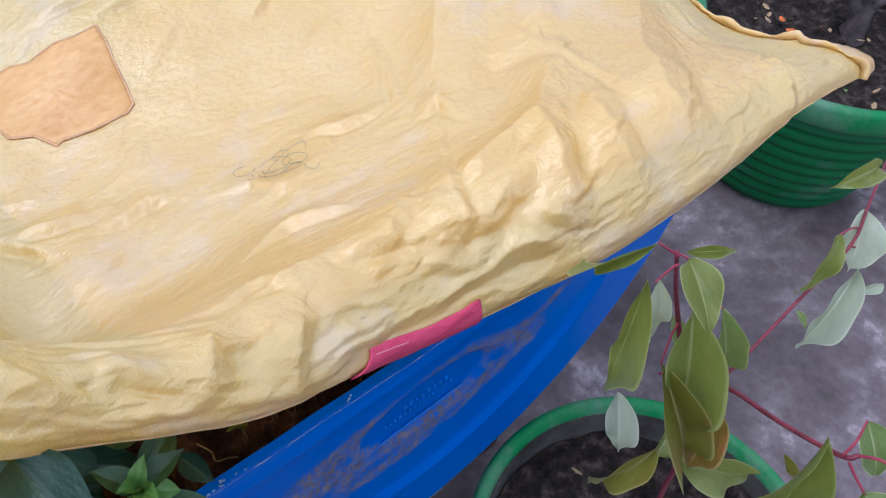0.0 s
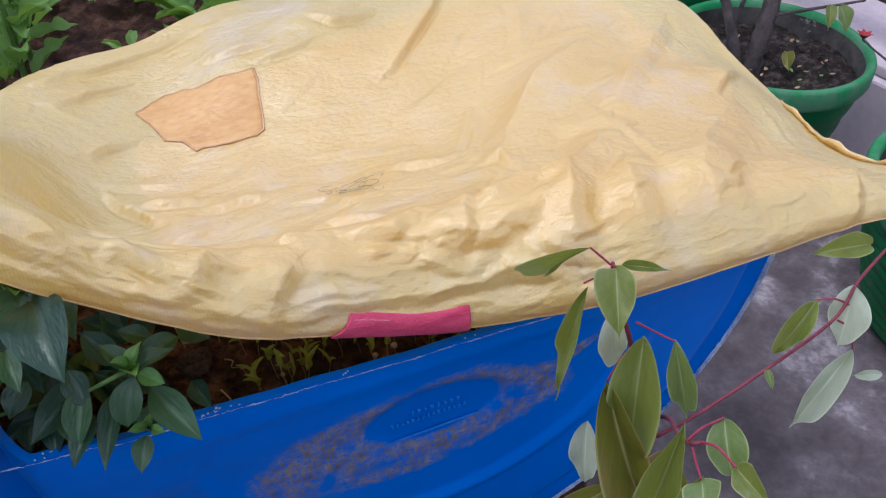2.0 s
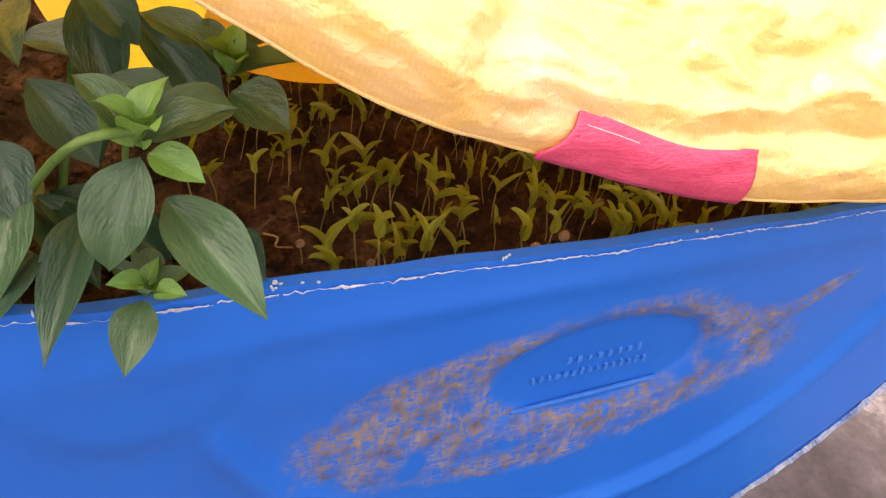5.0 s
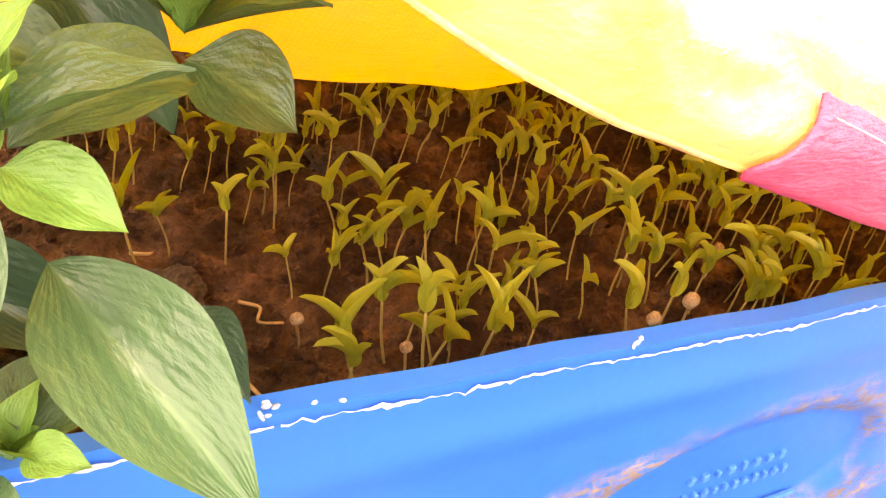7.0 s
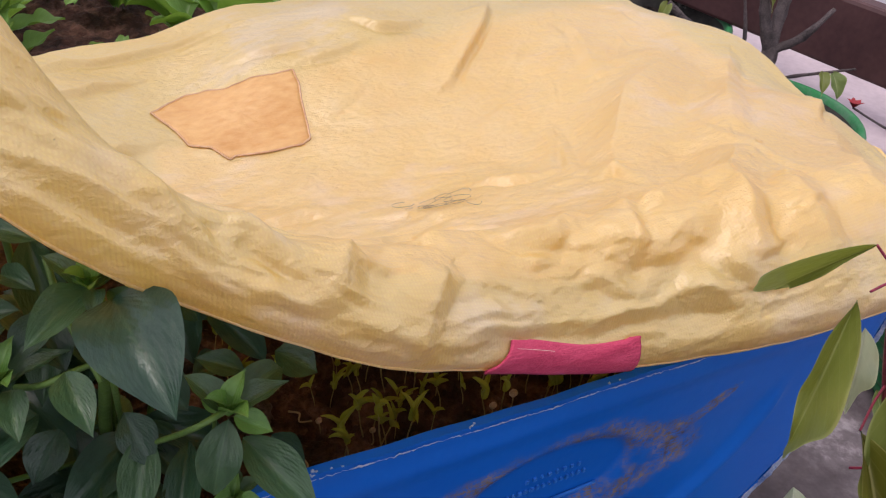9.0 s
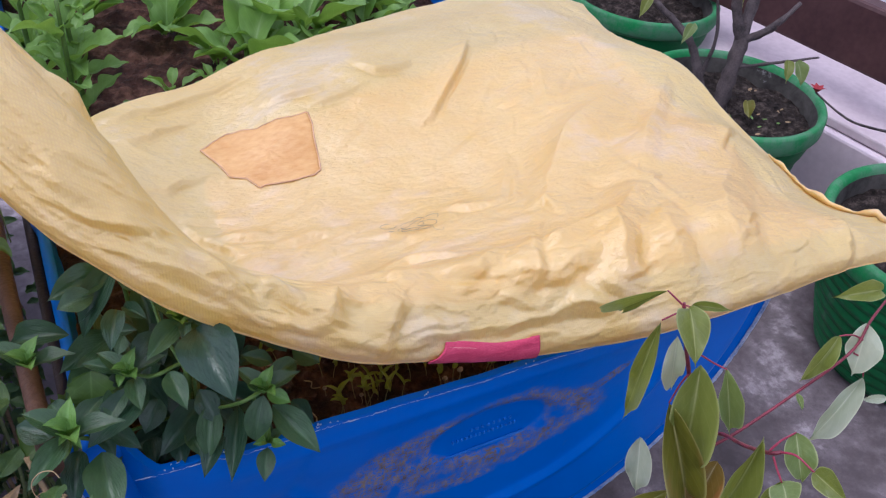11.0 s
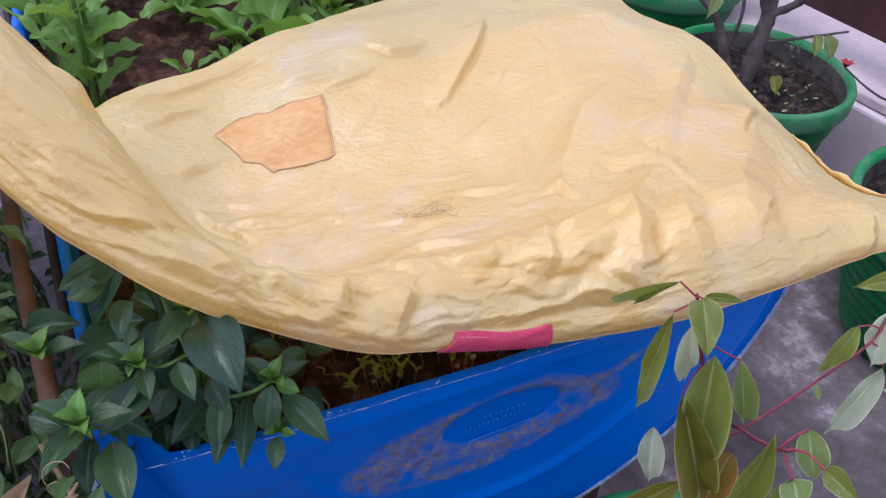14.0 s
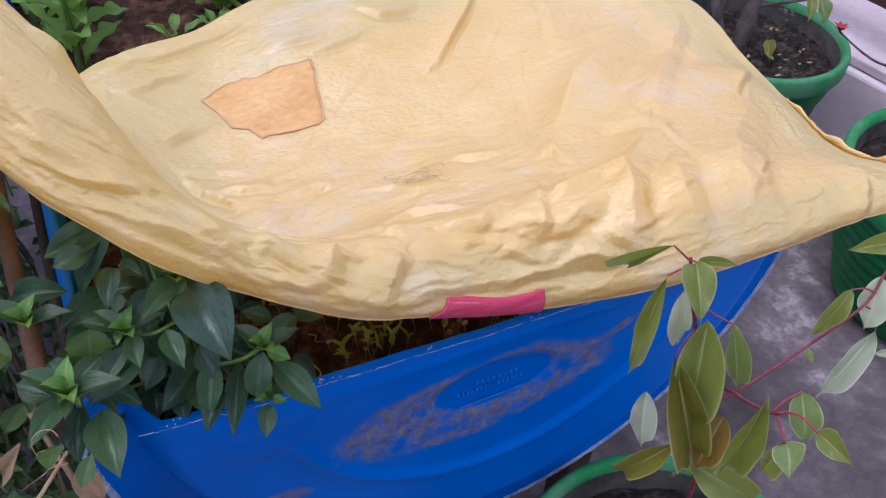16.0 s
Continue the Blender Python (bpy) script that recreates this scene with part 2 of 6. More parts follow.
def silt_material():
    a = Mat("grey_silt_crust", 0.9, 0.2)
    o = a.coord("Object")
    base = a.ramp(a.noise(o, 18, 6, 0.65), [(0.35, (0.034, 0.031, 0.029)), (0.65, (0.105, 0.098, 0.090))])
    a.colour(a.mix(a.math("MULTIPLY", a.mask(a.noise(o, 15, 7, 0.72), 0.56, 0.64), 0.8), base, (0.34, 0.34, 0.33)))
    a.bump(a.noise(o, 50, 5), 0.6, 0.004)
    return a.m


def pot_soil_material():
    a = Mat("dark_pot_soil", 0.92, 0.2)
    o = a.coord("Object")
    n1, n2 = a.noise(o, 55, 8, 0.7), a.noise(o, 190, 5, 0.65)
    base = a.ramp(n1, [(0.36, (0.007, 0.0055, 0.005)), (0.52, (0.040, 0.030, 0.026)), (0.68, (0.15, 0.115, 0.10))])
    a.colour(a.mix(a.math("MULTIPLY", a.mask(n2, 0.64, 0.74), 0.5), base, (0.24, 0.19, 0.16)))
    a.bump(a.math("ADD", n1, a.math("MULTIPLY", n2, 0.5)), 1.0, 0.014)
    return a.m


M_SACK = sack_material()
M_DRUM = drum_material()
M_POT = pot_material()
M_RIM = rim_material()
M_FLOOR = concrete_material()
M_SOIL = soil_material()
M_CLOD = plain("dry_clod", (0.035, 0.022, 0.018), (0.15, 0.10, 0.085), 70, 0.95, 1.0, 0.006)
M_CUT = plain("frayed_plastic_edge", (0.10, 0.20, 0.48), (0.62, 0.66, 0.74), 60, 0.8, 0.8, 0.003)
M_WHITE = plain("whitish_plastic_shavings", (0.26, 0.34, 0.52), (0.52, 0.57, 0.68), 90, 0.8, 0.6)
M_BLUEMARK = plain("light_blue_moulding", (0.012, 0.13, 0.52), (0.03, 0.18, 0.60), 60, 0.35, 0.1)
M_SILT = silt_material()
M_POTSOIL = pot_soil_material()
M_KERB = plain("mauve_plaster", (0.58, 0.49, 0.55), (0.72, 0.62, 0.68), 6, 0.8, 0.4, 0.004)
M_LEDGE = plain("pale_pink_plaster", (0.52, 0.43, 0.47), (0.66, 0.56, 0.60), 9, 0.75, 0.35, 0.003)
M_WALL = plain("white_wash", (0.50, 0.50, 0.56), (0.64, 0.64, 0.70), 4, 0.75, 0.3, 0.003)
M_BEAM = plain("maroon_paint", (0.050, 0.022, 0.024), (0.085, 0.040, 0.040), 10, 0.45, 0.15, 0.002)
M_RAIL = plain("rusty_brown_steel", (0.050, 0.024, 0.016), (0.115, 0.060, 0.042), 40, 0.6, 0.4, 0.002)
M_DARKRAIL = plain("dark_brown_steel", (0.016, 0.010, 0.009), (0.040, 0.024, 0.020), 40, 0.6, 0.4, 0.002)
M_PATCH = plain("amber_cloth_patch", (0.50, 0.235, 0.045), (0.68, 0.42, 0.16), 11, 0.40, 0.4, 0.002, 0.8, (1, 2.2, 1))
M_PATCHEDGE = plain("brownish_hem_thread", (0.50, 0.28, 0.15), (0.66, 0.44, 0.28), 60, 0.7, 0.5)
M_PINK = plain("pink_cloth", (0.50, 0.038, 0.10), (0.66, 0.085, 0.17), 40, 0.55, 0.5, 0.002, stretch=(1, 3, 3))
M_THREAD = plain("pale_thread", (0.75, 0.60, 0.50), (0.85, 0.75, 0.65), 80, 0.8, 0.2)
M_INK = plain("faded_ink", (0.12, 0.11, 0.10), (0.34, 0.29, 0.22), 120, 0.8, 0.1)
M_BARK = plain("grey_brown_bark", (0.045, 0.036, 0.037), (0.15, 0.12, 0.12), 50, 0.85, 1.0, 0.006)
M_TWIG = plain("dark_red_twig", (0.10, 0.020, 0.030), (0.26, 0.045, 0.070), 80, 0.45, 0.3)
M_RED = plain("crimson_petiole", (0.20, 0.020, 0.045), (0.34, 0.045, 0.085), 80, 0.4, 0.2)
M_STEM = plain("green_stem", (0.05, 0.10, 0.02), (0.10, 0.18, 0.040), 50, 0.45, 0.2)
M_SPROUTSTEM = plain("pale_sprout_stem", (0.20, 0.17, 0.055), (0.34, 0.24, 0.10), 90, 0.5, 0.1)
M_PEASTEM = plain("pale_pea_stem", (0.13, 0.17, 0.06), (0.26, 0.31, 0.13), 40, 0.6, 0.2)
M_DRY = plain("dry_straw", (0.24, 0.15, 0.075), (0.46, 0.34, 0.20), 40, 0.8, 0.4)
M_SNAIL = plain("tan_seed_husk", (0.20, 0.10, 0.055), (0.50, 0.36, 0.24), 240, 0.6, 0.4)
M_PETAL = plain("orange_petal", (0.45, 0.09, 0.015), (0.62, 0.18, 0.04), 60, 0.6, 0.2)
M_FLOWER = plain("dark_red_petal", (0.22, 0.012, 0.02), (0.42, 0.04, 0.05), 60, 0.5, 0.2)
LM = {
    "m": leaf_material("broad_leaf_green", (0.021, 0.058, 0.027), (0.062, 0.130, 0.055), (0.15, 0.26, 0.12), 0.30, 0.16, furrow=0.03, slant=1.5, relief=0.46, veins=0.06, midrib=0.20, spec=0.5),
    "y": leaf_material("young_leaf_green", (0.075, 0.18, 0.032), (0.15, 0.30, 0.070), (0.20, 0.36, 0.11), 0.36, 0.15, furrow=0.03, slant=1.5, relief=0.46, veins=0.06, midrib=0.20, spec=0.5),
    "d": leaf_material("old_leaf_dark", (0.014, 0.042, 0.026), (0.040, 0.092, 0.050), (0.08, 0.15, 0.09), 0.30, 0.12, furrow=0.03, slant=1.5, relief=0.46, veins=0.06, midrib=0.20, spec=0.5),
    "g": leaf_material("olive_leaf", (0.115, 0.150, 0.028), (0.215, 0.255, 0.062), (0.33, 0.36, 0.14), 0.36, 0.28, ribs=7.0, midrib=0.8, margin=0.85),
    "o": leaf_material("olive_brown_leaf", (0.10, 0.105, 0.014), (0.20, 0.20, 0.03), (0.36, 0.33, 0.12), 0.40, 0.28, (0.24, 0.13, 0.03), ribs=7.0, midrib=0.8, margin=0.85),
    "r": leaf_material("turning_leaf", (0.16, 0.11, 0.02), (0.27, 0.17, 0.04), (0.40, 0.32, 0.14), 0.45, 0.28, (0.36, 0.11, 0.04), ribs=7.0, midrib=0.8, margin=0.85),
    "s": leaf_material("silvery_leaf_underside", (0.28, 0.34, 0.26), (0.43, 0.48, 0.38), (0.54, 0.58, 0.46), 0.6, 0.22, ribs=7.0, midrib=0.8, margin=0.85),
    "p": leaf_material("pale_green_leaf", (0.12, 0.18, 0.055), (0.21, 0.28, 0.10), (0.36, 0.40, 0.20), 0.5, 0.28, ribs=7.0, midrib=0.8, margin=0.85),
    "salad": leaf_material("salad_green_leaf", (0.105, 0.215, 0.040), (0.21, 0.375, 0.085), (0.32, 0.46, 0.18), 0.5, 0.28),
    "pea": leaf_material("pea_leaf", (0.035, 0.085, 0.025), (0.095, 0.175, 0.055), (0.11, 0.20, 0.08), 0.55, 0.22),
    "chrys": leaf_material("soft_green_leaf", (0.060, 0.16, 0.050), (0.11, 0.25, 0.085), (0.18, 0.34, 0.15), 0.55, 0.22, ribs=5.0),
    "vine": leaf_material("vine_leaf", (0.035, 0.085, 0.012), (0.075, 0.15, 0.022), (0.13, 0.23, 0.06), 0.5, 0.25, ribs=5.0),
    "sprout": leaf_material("sprout_leaf", (0.19, 0.225, 0.026), (0.35, 0.365, 0.054), (0.42, 0.43, 0.09), 0.42, 0.30),
    "dry": leaf_material("dry_leaf", (0.22, 0.14, 0.08), (0.42, 0.31, 0.20), (0.45, 0.36, 0.26), 0.8, 0.15),
}


# ---- helpers for building ----
def mesh_of(name, verts, faces, mat=None, uvs=None, smooth=True):
    me = bpy.data.meshes.new(name)
    me.from_pydata([tuple(v) for v in verts], [], faces)
    if uvs is not None:
        layer = me.uv_layers.new(name="UVMap")
        idx = np.empty(len(me.loops), dtype=np.int32)
        me.loops.foreach_get("vertex_index", idx)
        layer.data.foreach_set("uv", np.asarray(uvs, dtype=np.float32)[idx].ravel())
    if smooth:
        me.polygons.foreach_set("use_smooth", np.ones(len(me.polygons), dtype=bool))
    if mat:
        me.materials.append(mat)
    me.update()
    return me


def thing(name, label, category, at=(0, 0, 0), group="", kind=""):
    ob = new(name)
    ob.empty_display_size = 0.02
    ob.location = at
    return tagged(ob, label, category, group, kind)


def put(name, me, parent=None, m=None, label=""):
    ob = new(name, me)
    if parent is not None:
        ob.parent = parent
        top = parent
        off = Matrix.Identity(4)
        while top is not None:
            off = top.matrix_basis @ off
            top = top.parent
        ob.matrix_parent_inverse = off.inverted()
    if m is not None:
        ob.matrix_basis = m
    return tagged(ob, label)


def part(name, bm, mat, parent, label="", smooth=True):
    me = bpy.data.meshes.new(name)
    bm.to_mesh(me)
    bm.free()
    me.materials.append(mat)
    if smooth:
        me.polygons.foreach_set("use_smooth", np.ones(len(me.polygons), dtype=bool))
    return put(name, me, parent, None, label)


def grid_faces(nu, nv):
    """Faces of a grid of nu rows of nv vertices."""
    return [(i * nv + j, i * nv + j + 1, (i + 1) * nv + j + 1, (i + 1) * nv + j) for i in range(nu - 1) for j in range(nv - 1)]


def smooth_line(points, n):
    """Catmull-Rom through the points."""
    p = [np.array(q, float) for q in points]
    p = [2 * p[0] - p[1]] + p + [2 * p[-1] - p[-2]]
    out = []
    for s in np.linspace(0, len(p) - 3 - 1e-6, n):
        i = int(s)
        f = s - i
        a, b, c, d = p[i:i + 4]
        out.append(0.5 * (2 * b + (c - a) * f + (2 * a - 5 * b + 4 * c - d) * f * f + (3 * b - a - 3 * c + d) * f ** 3))
    return out


def tube_mesh(name, points, r0, r1, mat, sides=7, n=None, bumps=0.0):
    line = smooth_line(points, n or max(6, 5 * len(points)))
    verts, faces = [], []
    ref = Vector((0.31, 0.22, 0.93))
    for i, q in enumerate(line):
        a = Vector(line[min(i + 1, len(line) - 1)]) - Vector(line[max(i - 1, 0)])
        a.normalize()
        u = a.cross(ref).normalized()
        w = a.cross(u)
        r = r0 + (r1 - r0) * i / (len(line) - 1)
        for k in range(sides):
            ang = 2 * math.pi * k / sides
            rr = r * (1 + bumps * noise.noise(Vector((q[0] * 60 + k, q[1] * 60, q[2] * 60))))
            verts.append(Vector(q) + u * (rr * math.cos(ang)) + w * (rr * math.sin(ang)))
    for i in range(len(line) - 1):
        for k in range(sides):
            k2 = (k + 1) % sides
            faces.append((i * sides + k, i * sides + k2, (i + 1) * sides + k2, (i + 1) * sides + k))
    faces.append(tuple(range(sides))[::-1])
    faces.append(tuple((len(line) - 1) * sides + k for k in range(sides)))
    return mesh_of(name, verts, faces, mat)


def tube(parent, name, points, r0, r1, mat, sides=7, bumps=0.0, label=""):
    return put(name, tube_mesh(name, points, r0, r1, mat, sides, None, bumps), parent, None, label)


def box_mesh(name, size, mat, bevel=0.004):
    bm = bmesh.new()
    bmesh.ops.create_cube(bm, size=1.0, matrix=Matrix.Diagonal((*size, 1)))
    if bevel:
        bmesh.ops.bevel(bm, geom=bm.edges[:], offset=bevel, segments=2, affect="EDGES", profile=0.5)
    me = bpy.data.meshes.new(name)
    bm.to_mesh(me)
    bm.free()
    me.materials.append(mat)
    return me


def lathe_mesh(name, profile, mat, n=64, close=False):
    verts, faces = [], []
    m = len(profile)
    for k in range(n):
        c, s = math.cos(2 * math.pi * k / n), math.sin(2 * math.pi * k / n)
        verts += [(r * c, r * s, z) for r, z in profile]
    for k in range(n):
        k2 = (k + 1) % n
        faces += [(k * m + j, k2 * m + j, k2 * m + j + 1, k * m + j + 1) for j in range(m - 1)]
    return mesh_of(name, verts, faces, mat)


# Leaves: unit meshes, one long along +y, one wide across x, upper side +z.
def leaf_mesh(shape, mat, seed, bend, fold, wave):
    rng = random.Random(seed)
    ny, nx = (57, 10) if shape in ("chrys", "vine", "lobed") else (26, 8) if shape == "drip" else (18, 8)
    verts, uvs = [], []
    loose = 2.8 if shape == "drip" else 1.0
    twist = rng.uniform(-0.25, 0.25) * loose
    sway = rng.uniform(-0.10, 0.10) * loose
    ph = rng.uniform(0, 6)
    for i in range(ny + 1):
        s = i / ny
        if shape == "oval":
            w = math.sin(math.pi * s ** 0.84) ** 1.12
        elif shape == "drip":
            w = max(math.sin(math.pi * min(s / 0.94, 1.0) ** 0.78) ** 1.05, 0.13 * ((1 - s) / 0.22) ** 0.8 if s > 0.78 else 0.0)
        elif shape == "strap":
            w = math.sin(math.pi * s ** 0.8) ** 0.6
        elif shape == "spoon":
            w = 0.16 + 0.84 * max(0.0, math.sin(math.pi * ((s - 0.25) / 0.75) ** 0.9)) ** 0.6 if s > 0.25 else 0.16
        else:
            w = math.sin(math.pi * s ** 0.75) ** 0.65
            if shape == "chrys":
                w *= 0.60 + 0.42 * abs(math.sin(2.6 * math.pi * s + 0.5)) ** 0.7 - 0.24 * (1 - (s * 14) % 1)
            elif shape == "vine":
                w *= 0.92 - 0.16 * abs(math.sin(math.pi * s * 11)) + 0.12 * math.sin(3 * math.pi * s)
            elif shape == "lobed":
                w *= 0.70 + 0.34 * abs(math.sin(3.5 * math.pi * s))
        if i in (0, ny):
            w = max(0.0, w * 0.2)
        if shape == "spoon" and i == 0:
            w = 0.14
        a = bend * s
        y = math.sin(a) / bend if abs(bend) > 1e-3 else s
        zc = -(1 - math.cos(a)) / bend if abs(bend) > 1e-3 else 0.0
        up = Vector((0, math.sin(a), math.cos(a)))
        for j in range(nx + 1):
            q = 2 * j / nx - 1
            x = 0.5 * w * q
            rip = wave * abs(q) ** 1.6 * math.sin(s * 15 + ph + (2.0 if q > 0 else 0.0)) * 0.5
            lift = fold * abs(x) + rip + twist * x * s
            p = Vector((x + sway * s * s, y, zc)) + up * lift
            verts.append(p)
            uvs.append((0.5 + 0.5 * q, s))
    return mesh_of("leaf", verts, grid_faces(ny + 1, nx + 1), mat, uvs)


LEAVES = {}


def leaf_variants(shape, kind, bends, fold, wave, n=4):
    key = (shape, kind)
    if key not in LEAVES:
        LEAVES[key] = [leaf_mesh(shape, LM[kind], 17 * i + len(LEAVES) * 101, bends[0] + (bends[1] - bends[0]) * i / max(1, n - 1), fold, wave) for i in range(n)]
    return LEAVES[key]


def leaf_at(parent, me, base, tip, width, up=(-0.12, -0.5, 0.85), name="leaf", label=""):
    """A leaf from base to tip; the chord of a bent mesh is shorter than one, so it is scaled by that."""
    b, t = Vector(base), Vector(tip)
    last = Vector(me.vertices[len(me.vertices) - 1].co)
    chord = last.length
    y = t - b
    length = y.length / chord
    yd = y.normalized()
    n = Vector(up)
    n = (n - yd * n.dot(yd)).normalized()
    xd = yd.cross(n)
    frame_m = Matrix((xd, yd, n)).transposed()
    slant = math.atan2(last.z, last.y)
    turn = frame_m @ Matrix.Rotation(-slant, 3, "X")
    m = Matrix.Translation(b) @ turn.to_4x4() @ Matrix.Diagonal((width, length, length, 1))
    return put(name, me, parent, m, label)# ---- the setting: terrace floor, kerb, ledge, railing ----
GROUND = 0.08
RIM = 0.60


def sheet(name, x0, x1, y0, y1, z, mat, label, n=2):
    verts = [(x0 + (x1 - x0) * i / n, y0 + (y1 - y0) * j / n, z) for i in range(n + 1) for j in range(n + 1)]
    faces = [tuple(reversed(f)) for f in grid_faces(n + 1, n + 1)]
    return tagged(new(name, mesh_of(name, verts, faces, mat)), label, "floor", kind="structure")


sheet("floor", -3.0, 3.5, -3.0, 4.0, GROUND, M_FLOOR, "grey stained rough concrete terrace floor", 8)
sheet("ground", -400, 400, -400, 400, -3.2, plain("far_ground", (0.08, 0.09, 0.06), (0.16, 0.15, 0.12), 0.2, 0.9), "distant dull ground below the terrace")

ALONG = pose(1.10, 0.62, 0, 0, 0, 11.2)      # the kerb runs along its own y axis


def setting_box(name, size, at, mat, label, category="wall", bevel=0.006):
    ob = new(name, box_mesh(name, size, mat, bevel))
    ob.matrix_basis = ALONG @ pose(*at)
    return tagged(ob, label, category, kind="structure")


setting_box("kerb", (0.30, 7.0, 0.22), (0.15, 0, GROUND + 0.05), M_KERB, "low mauve plastered kerb along the terrace edge", "kerb")
setting_box("ledge", (0.285, 7.0, 0.02), (0.1575, 0, GROUND + 0.172), M_LEDGE, "pale pink plastered ledge on the kerb", "ledge", 0.004)
setting_box("wall_east", (0.12, 7.0, 0.62), (0.44, 0, GROUND + 0.31), M_WALL, "whitewashed parapet wall behind the ledge")
setting_box("railing_beam", (0.05, 7.0, 0.125), (0.085, 0, 0.405), M_BEAM, "maroon painted railing beam along the terrace edge", "railing", 0.008)
for k in range(4):
    setting_box("railing_post", (0.04, 0.04, 0.10), (0.085, -1.9 + 1.25 * k, 0.300), M_BEAM, "short maroon post under the railing beam", "railing", 0.004)
for name, size, at in (("wall_north", (6.5, 0.12, 1.0), (0.25, 4.0, 0.58)), ("wall_west", (0.12, 7.0, 1.0), (-3.0, 0.5, 0.58)), ("wall_south", (6.5, 0.12, 1.0), (0.25, -3.0, 0.58))):
    w = new(name, box_mesh(name, size, M_WALL, 0.01))
    w.location = at
    tagged(w, "plain whitewashed terrace parapet wall", "wall", kind="structure")


# ---- half drum used as a planter ----
def rim_height(x):
    return RIM - 0.0012 + 0.0083 * ((x / 0.27) ** 2 - 1) + 0.0004 * math.sin(x * 61) + 0.0003 * math.sin(x * 143 + 1)


def panel_y(x, z, r):
    """Relief of the drum's end: moulded rib, oval plate, filler boss, ring groove."""
    y = 0.0
    low = 1 / (1 + math.exp((z - 0.535) / 0.004))
    y -= 0.0046 * math.exp(-((r - 0.176) / 0.0048) ** 2) * low
    y += 0.0016 * low / (1 + math.exp((r - 0.176) / 0.004))
    e = ((x + 0.002) / 0.054) ** 2 + ((z - 0.523 - 0.02 * x) / 0.028) ** 2
    y += 0.0035 / (1 + math.exp((e - 1) * 14))
    d = math.hypot(x + 0.185, z - 0.566)
    y -= 0.0026 / (1 + math.exp((d - 0.034) / 0.0018))
    y -= 0.0014 * math.exp(-((z - 0.575 - 0.02 * x) / 0.006) ** 2) * (1 if abs(x) < 0.2 else 0.3)
    if r > 0.243:
        y += 0.030 * min(1, (r - 0.243) / 0.019) ** 1.6
    return y


def half_drum(name, label, group):
    drum = thing(name, label, "planter", (0, 0, 0.31), group)
    # front end
    nr, na = 60, 128
    verts = []
    for i in range(nr + 1):
        r = 0.262 * i / nr
        for j in range(na + 1):
            a = math.pi + math.pi * j / na
            x = r * math.cos(a)
            top = rim_height(x)
            z = top + r * math.sin(a) * (top - (RIM - 0.262)) / 0.262 if r else top
            verts.append((x, panel_y(x, z, math.hypot(x, z - RIM)), z))
    me = mesh_of("end_panel", verts, [tuple(reversed(f)) for f in grid_faces(nr + 1, na + 1)], M_DRUM)
    ob = put("end_panel", me, drum)
    s = ob.modifiers.new("thick", "SOLIDIFY")
    s.thickness, s.offset = 0.005, -1
    ob.modifiers.new("crisp", "EDGE_SPLIT").split_angle = radians(75)
    # flange beyond the groove, cut roughly along its outer edge
    rows = [(0.260, 0.029, 0.0), (0.266, 0.031, 0.0), (0.278, 0.027, 0.6), (0.288, 0.021, 1.0), (0.2915, 0.020, 1.0), (0.2925, 0.024, 1.0), (0.288, 0.034, 0.8)]
    verts = []
    for k, (r, y, share) in enumerate(rows):
        for j in range(161):
            a = math.pi - 0.055 + (math.pi + 0.11) * j / 160
            rag = 0.0012 * noise.noise(Vector((j * 0.9, k * 3.1, 2))) if k >= 3 else 0
            x, z = (r + rag) * math.cos(a), RIM - 0.016 * share + (r + rag) * math.sin(a)
            verts.append((x, y + rag, z))
    put("flange", mesh_of("flange", verts, grid_faces(len(rows), 161), M_DRUM), drum)
    # frayed outer edge
    verts = []
    for k, (r, y) in enumerate([(0.2885, 0.0205), (0.2905, 0.0180), (0.2935, 0.0195), (0.2945, 0.0235)]):
        for j in range(321):
            a = math.pi + math.pi * j / 320
            rag = 0.0016 * noise.noise(Vector((j * 0.77, k * 5.3, 7))) + 0.0009 * noise.noise(Vector((j * 2.1, k, 1)))
            verts.append(((r + rag) * math.cos(a), y + rag, RIM - 0.016 + (r + rag) * math.sin(a)))
    put("frayed_edge", mesh_of("frayed_edge", verts, grid_faces(4, 321), M_CUT), drum, None, "whitish frayed cut edge of the flange")
    # half-round body
    ny, na = 46, 48
    verts = []
    for i in range(ny + 1):
        y = 0.032 + 0.86 * i / ny
        rib = 0.006 * (math.exp(-((y - 0.30) / 0.012) ** 2) + math.exp(-((y - 0.60) / 0.012) ** 2))
        for j in range(na + 1):
            a = math.pi + math.pi * j / na
            r = 0.283 + rib
            zt = 0.0015 * math.sin(y * 37)
            verts.append((r * math.cos(a), y, RIM + r * math.sin(a) + zt))
    ob = put("body", mesh_of("body", verts, [tuple(reversed(f)) for f in grid_faces(ny + 1, na + 1)], M_DRUM), drum)
    s = ob.modifiers.new("thick", "SOLIDIFY")
    s.thickness, s.offset = 0.008, -1
    # back end
    verts = []
    for i in range(13):
        r = 0.28 * i / 12
        for j in range(49):
            a = math.pi + math.pi * j / 48
            verts.append((r * math.cos(a), 0.888 - 0.012 * (r > 0.25), RIM + r * math.sin(a)))
    ob = put("back_panel", mesh_of("back_panel", verts, [tuple(reversed(f)) for f in grid_faces(13, 49)], M_DRUM), drum)
    s = ob.modifiers.new("thick", "SOLIDIFY")
    s.thickness, s.offset = 0.005, -1
    return drum


drum = half_drum("drum_planter", "bright blue plastic barrel cut lengthwise, scuffed, used as planter", "blue barrel planters")


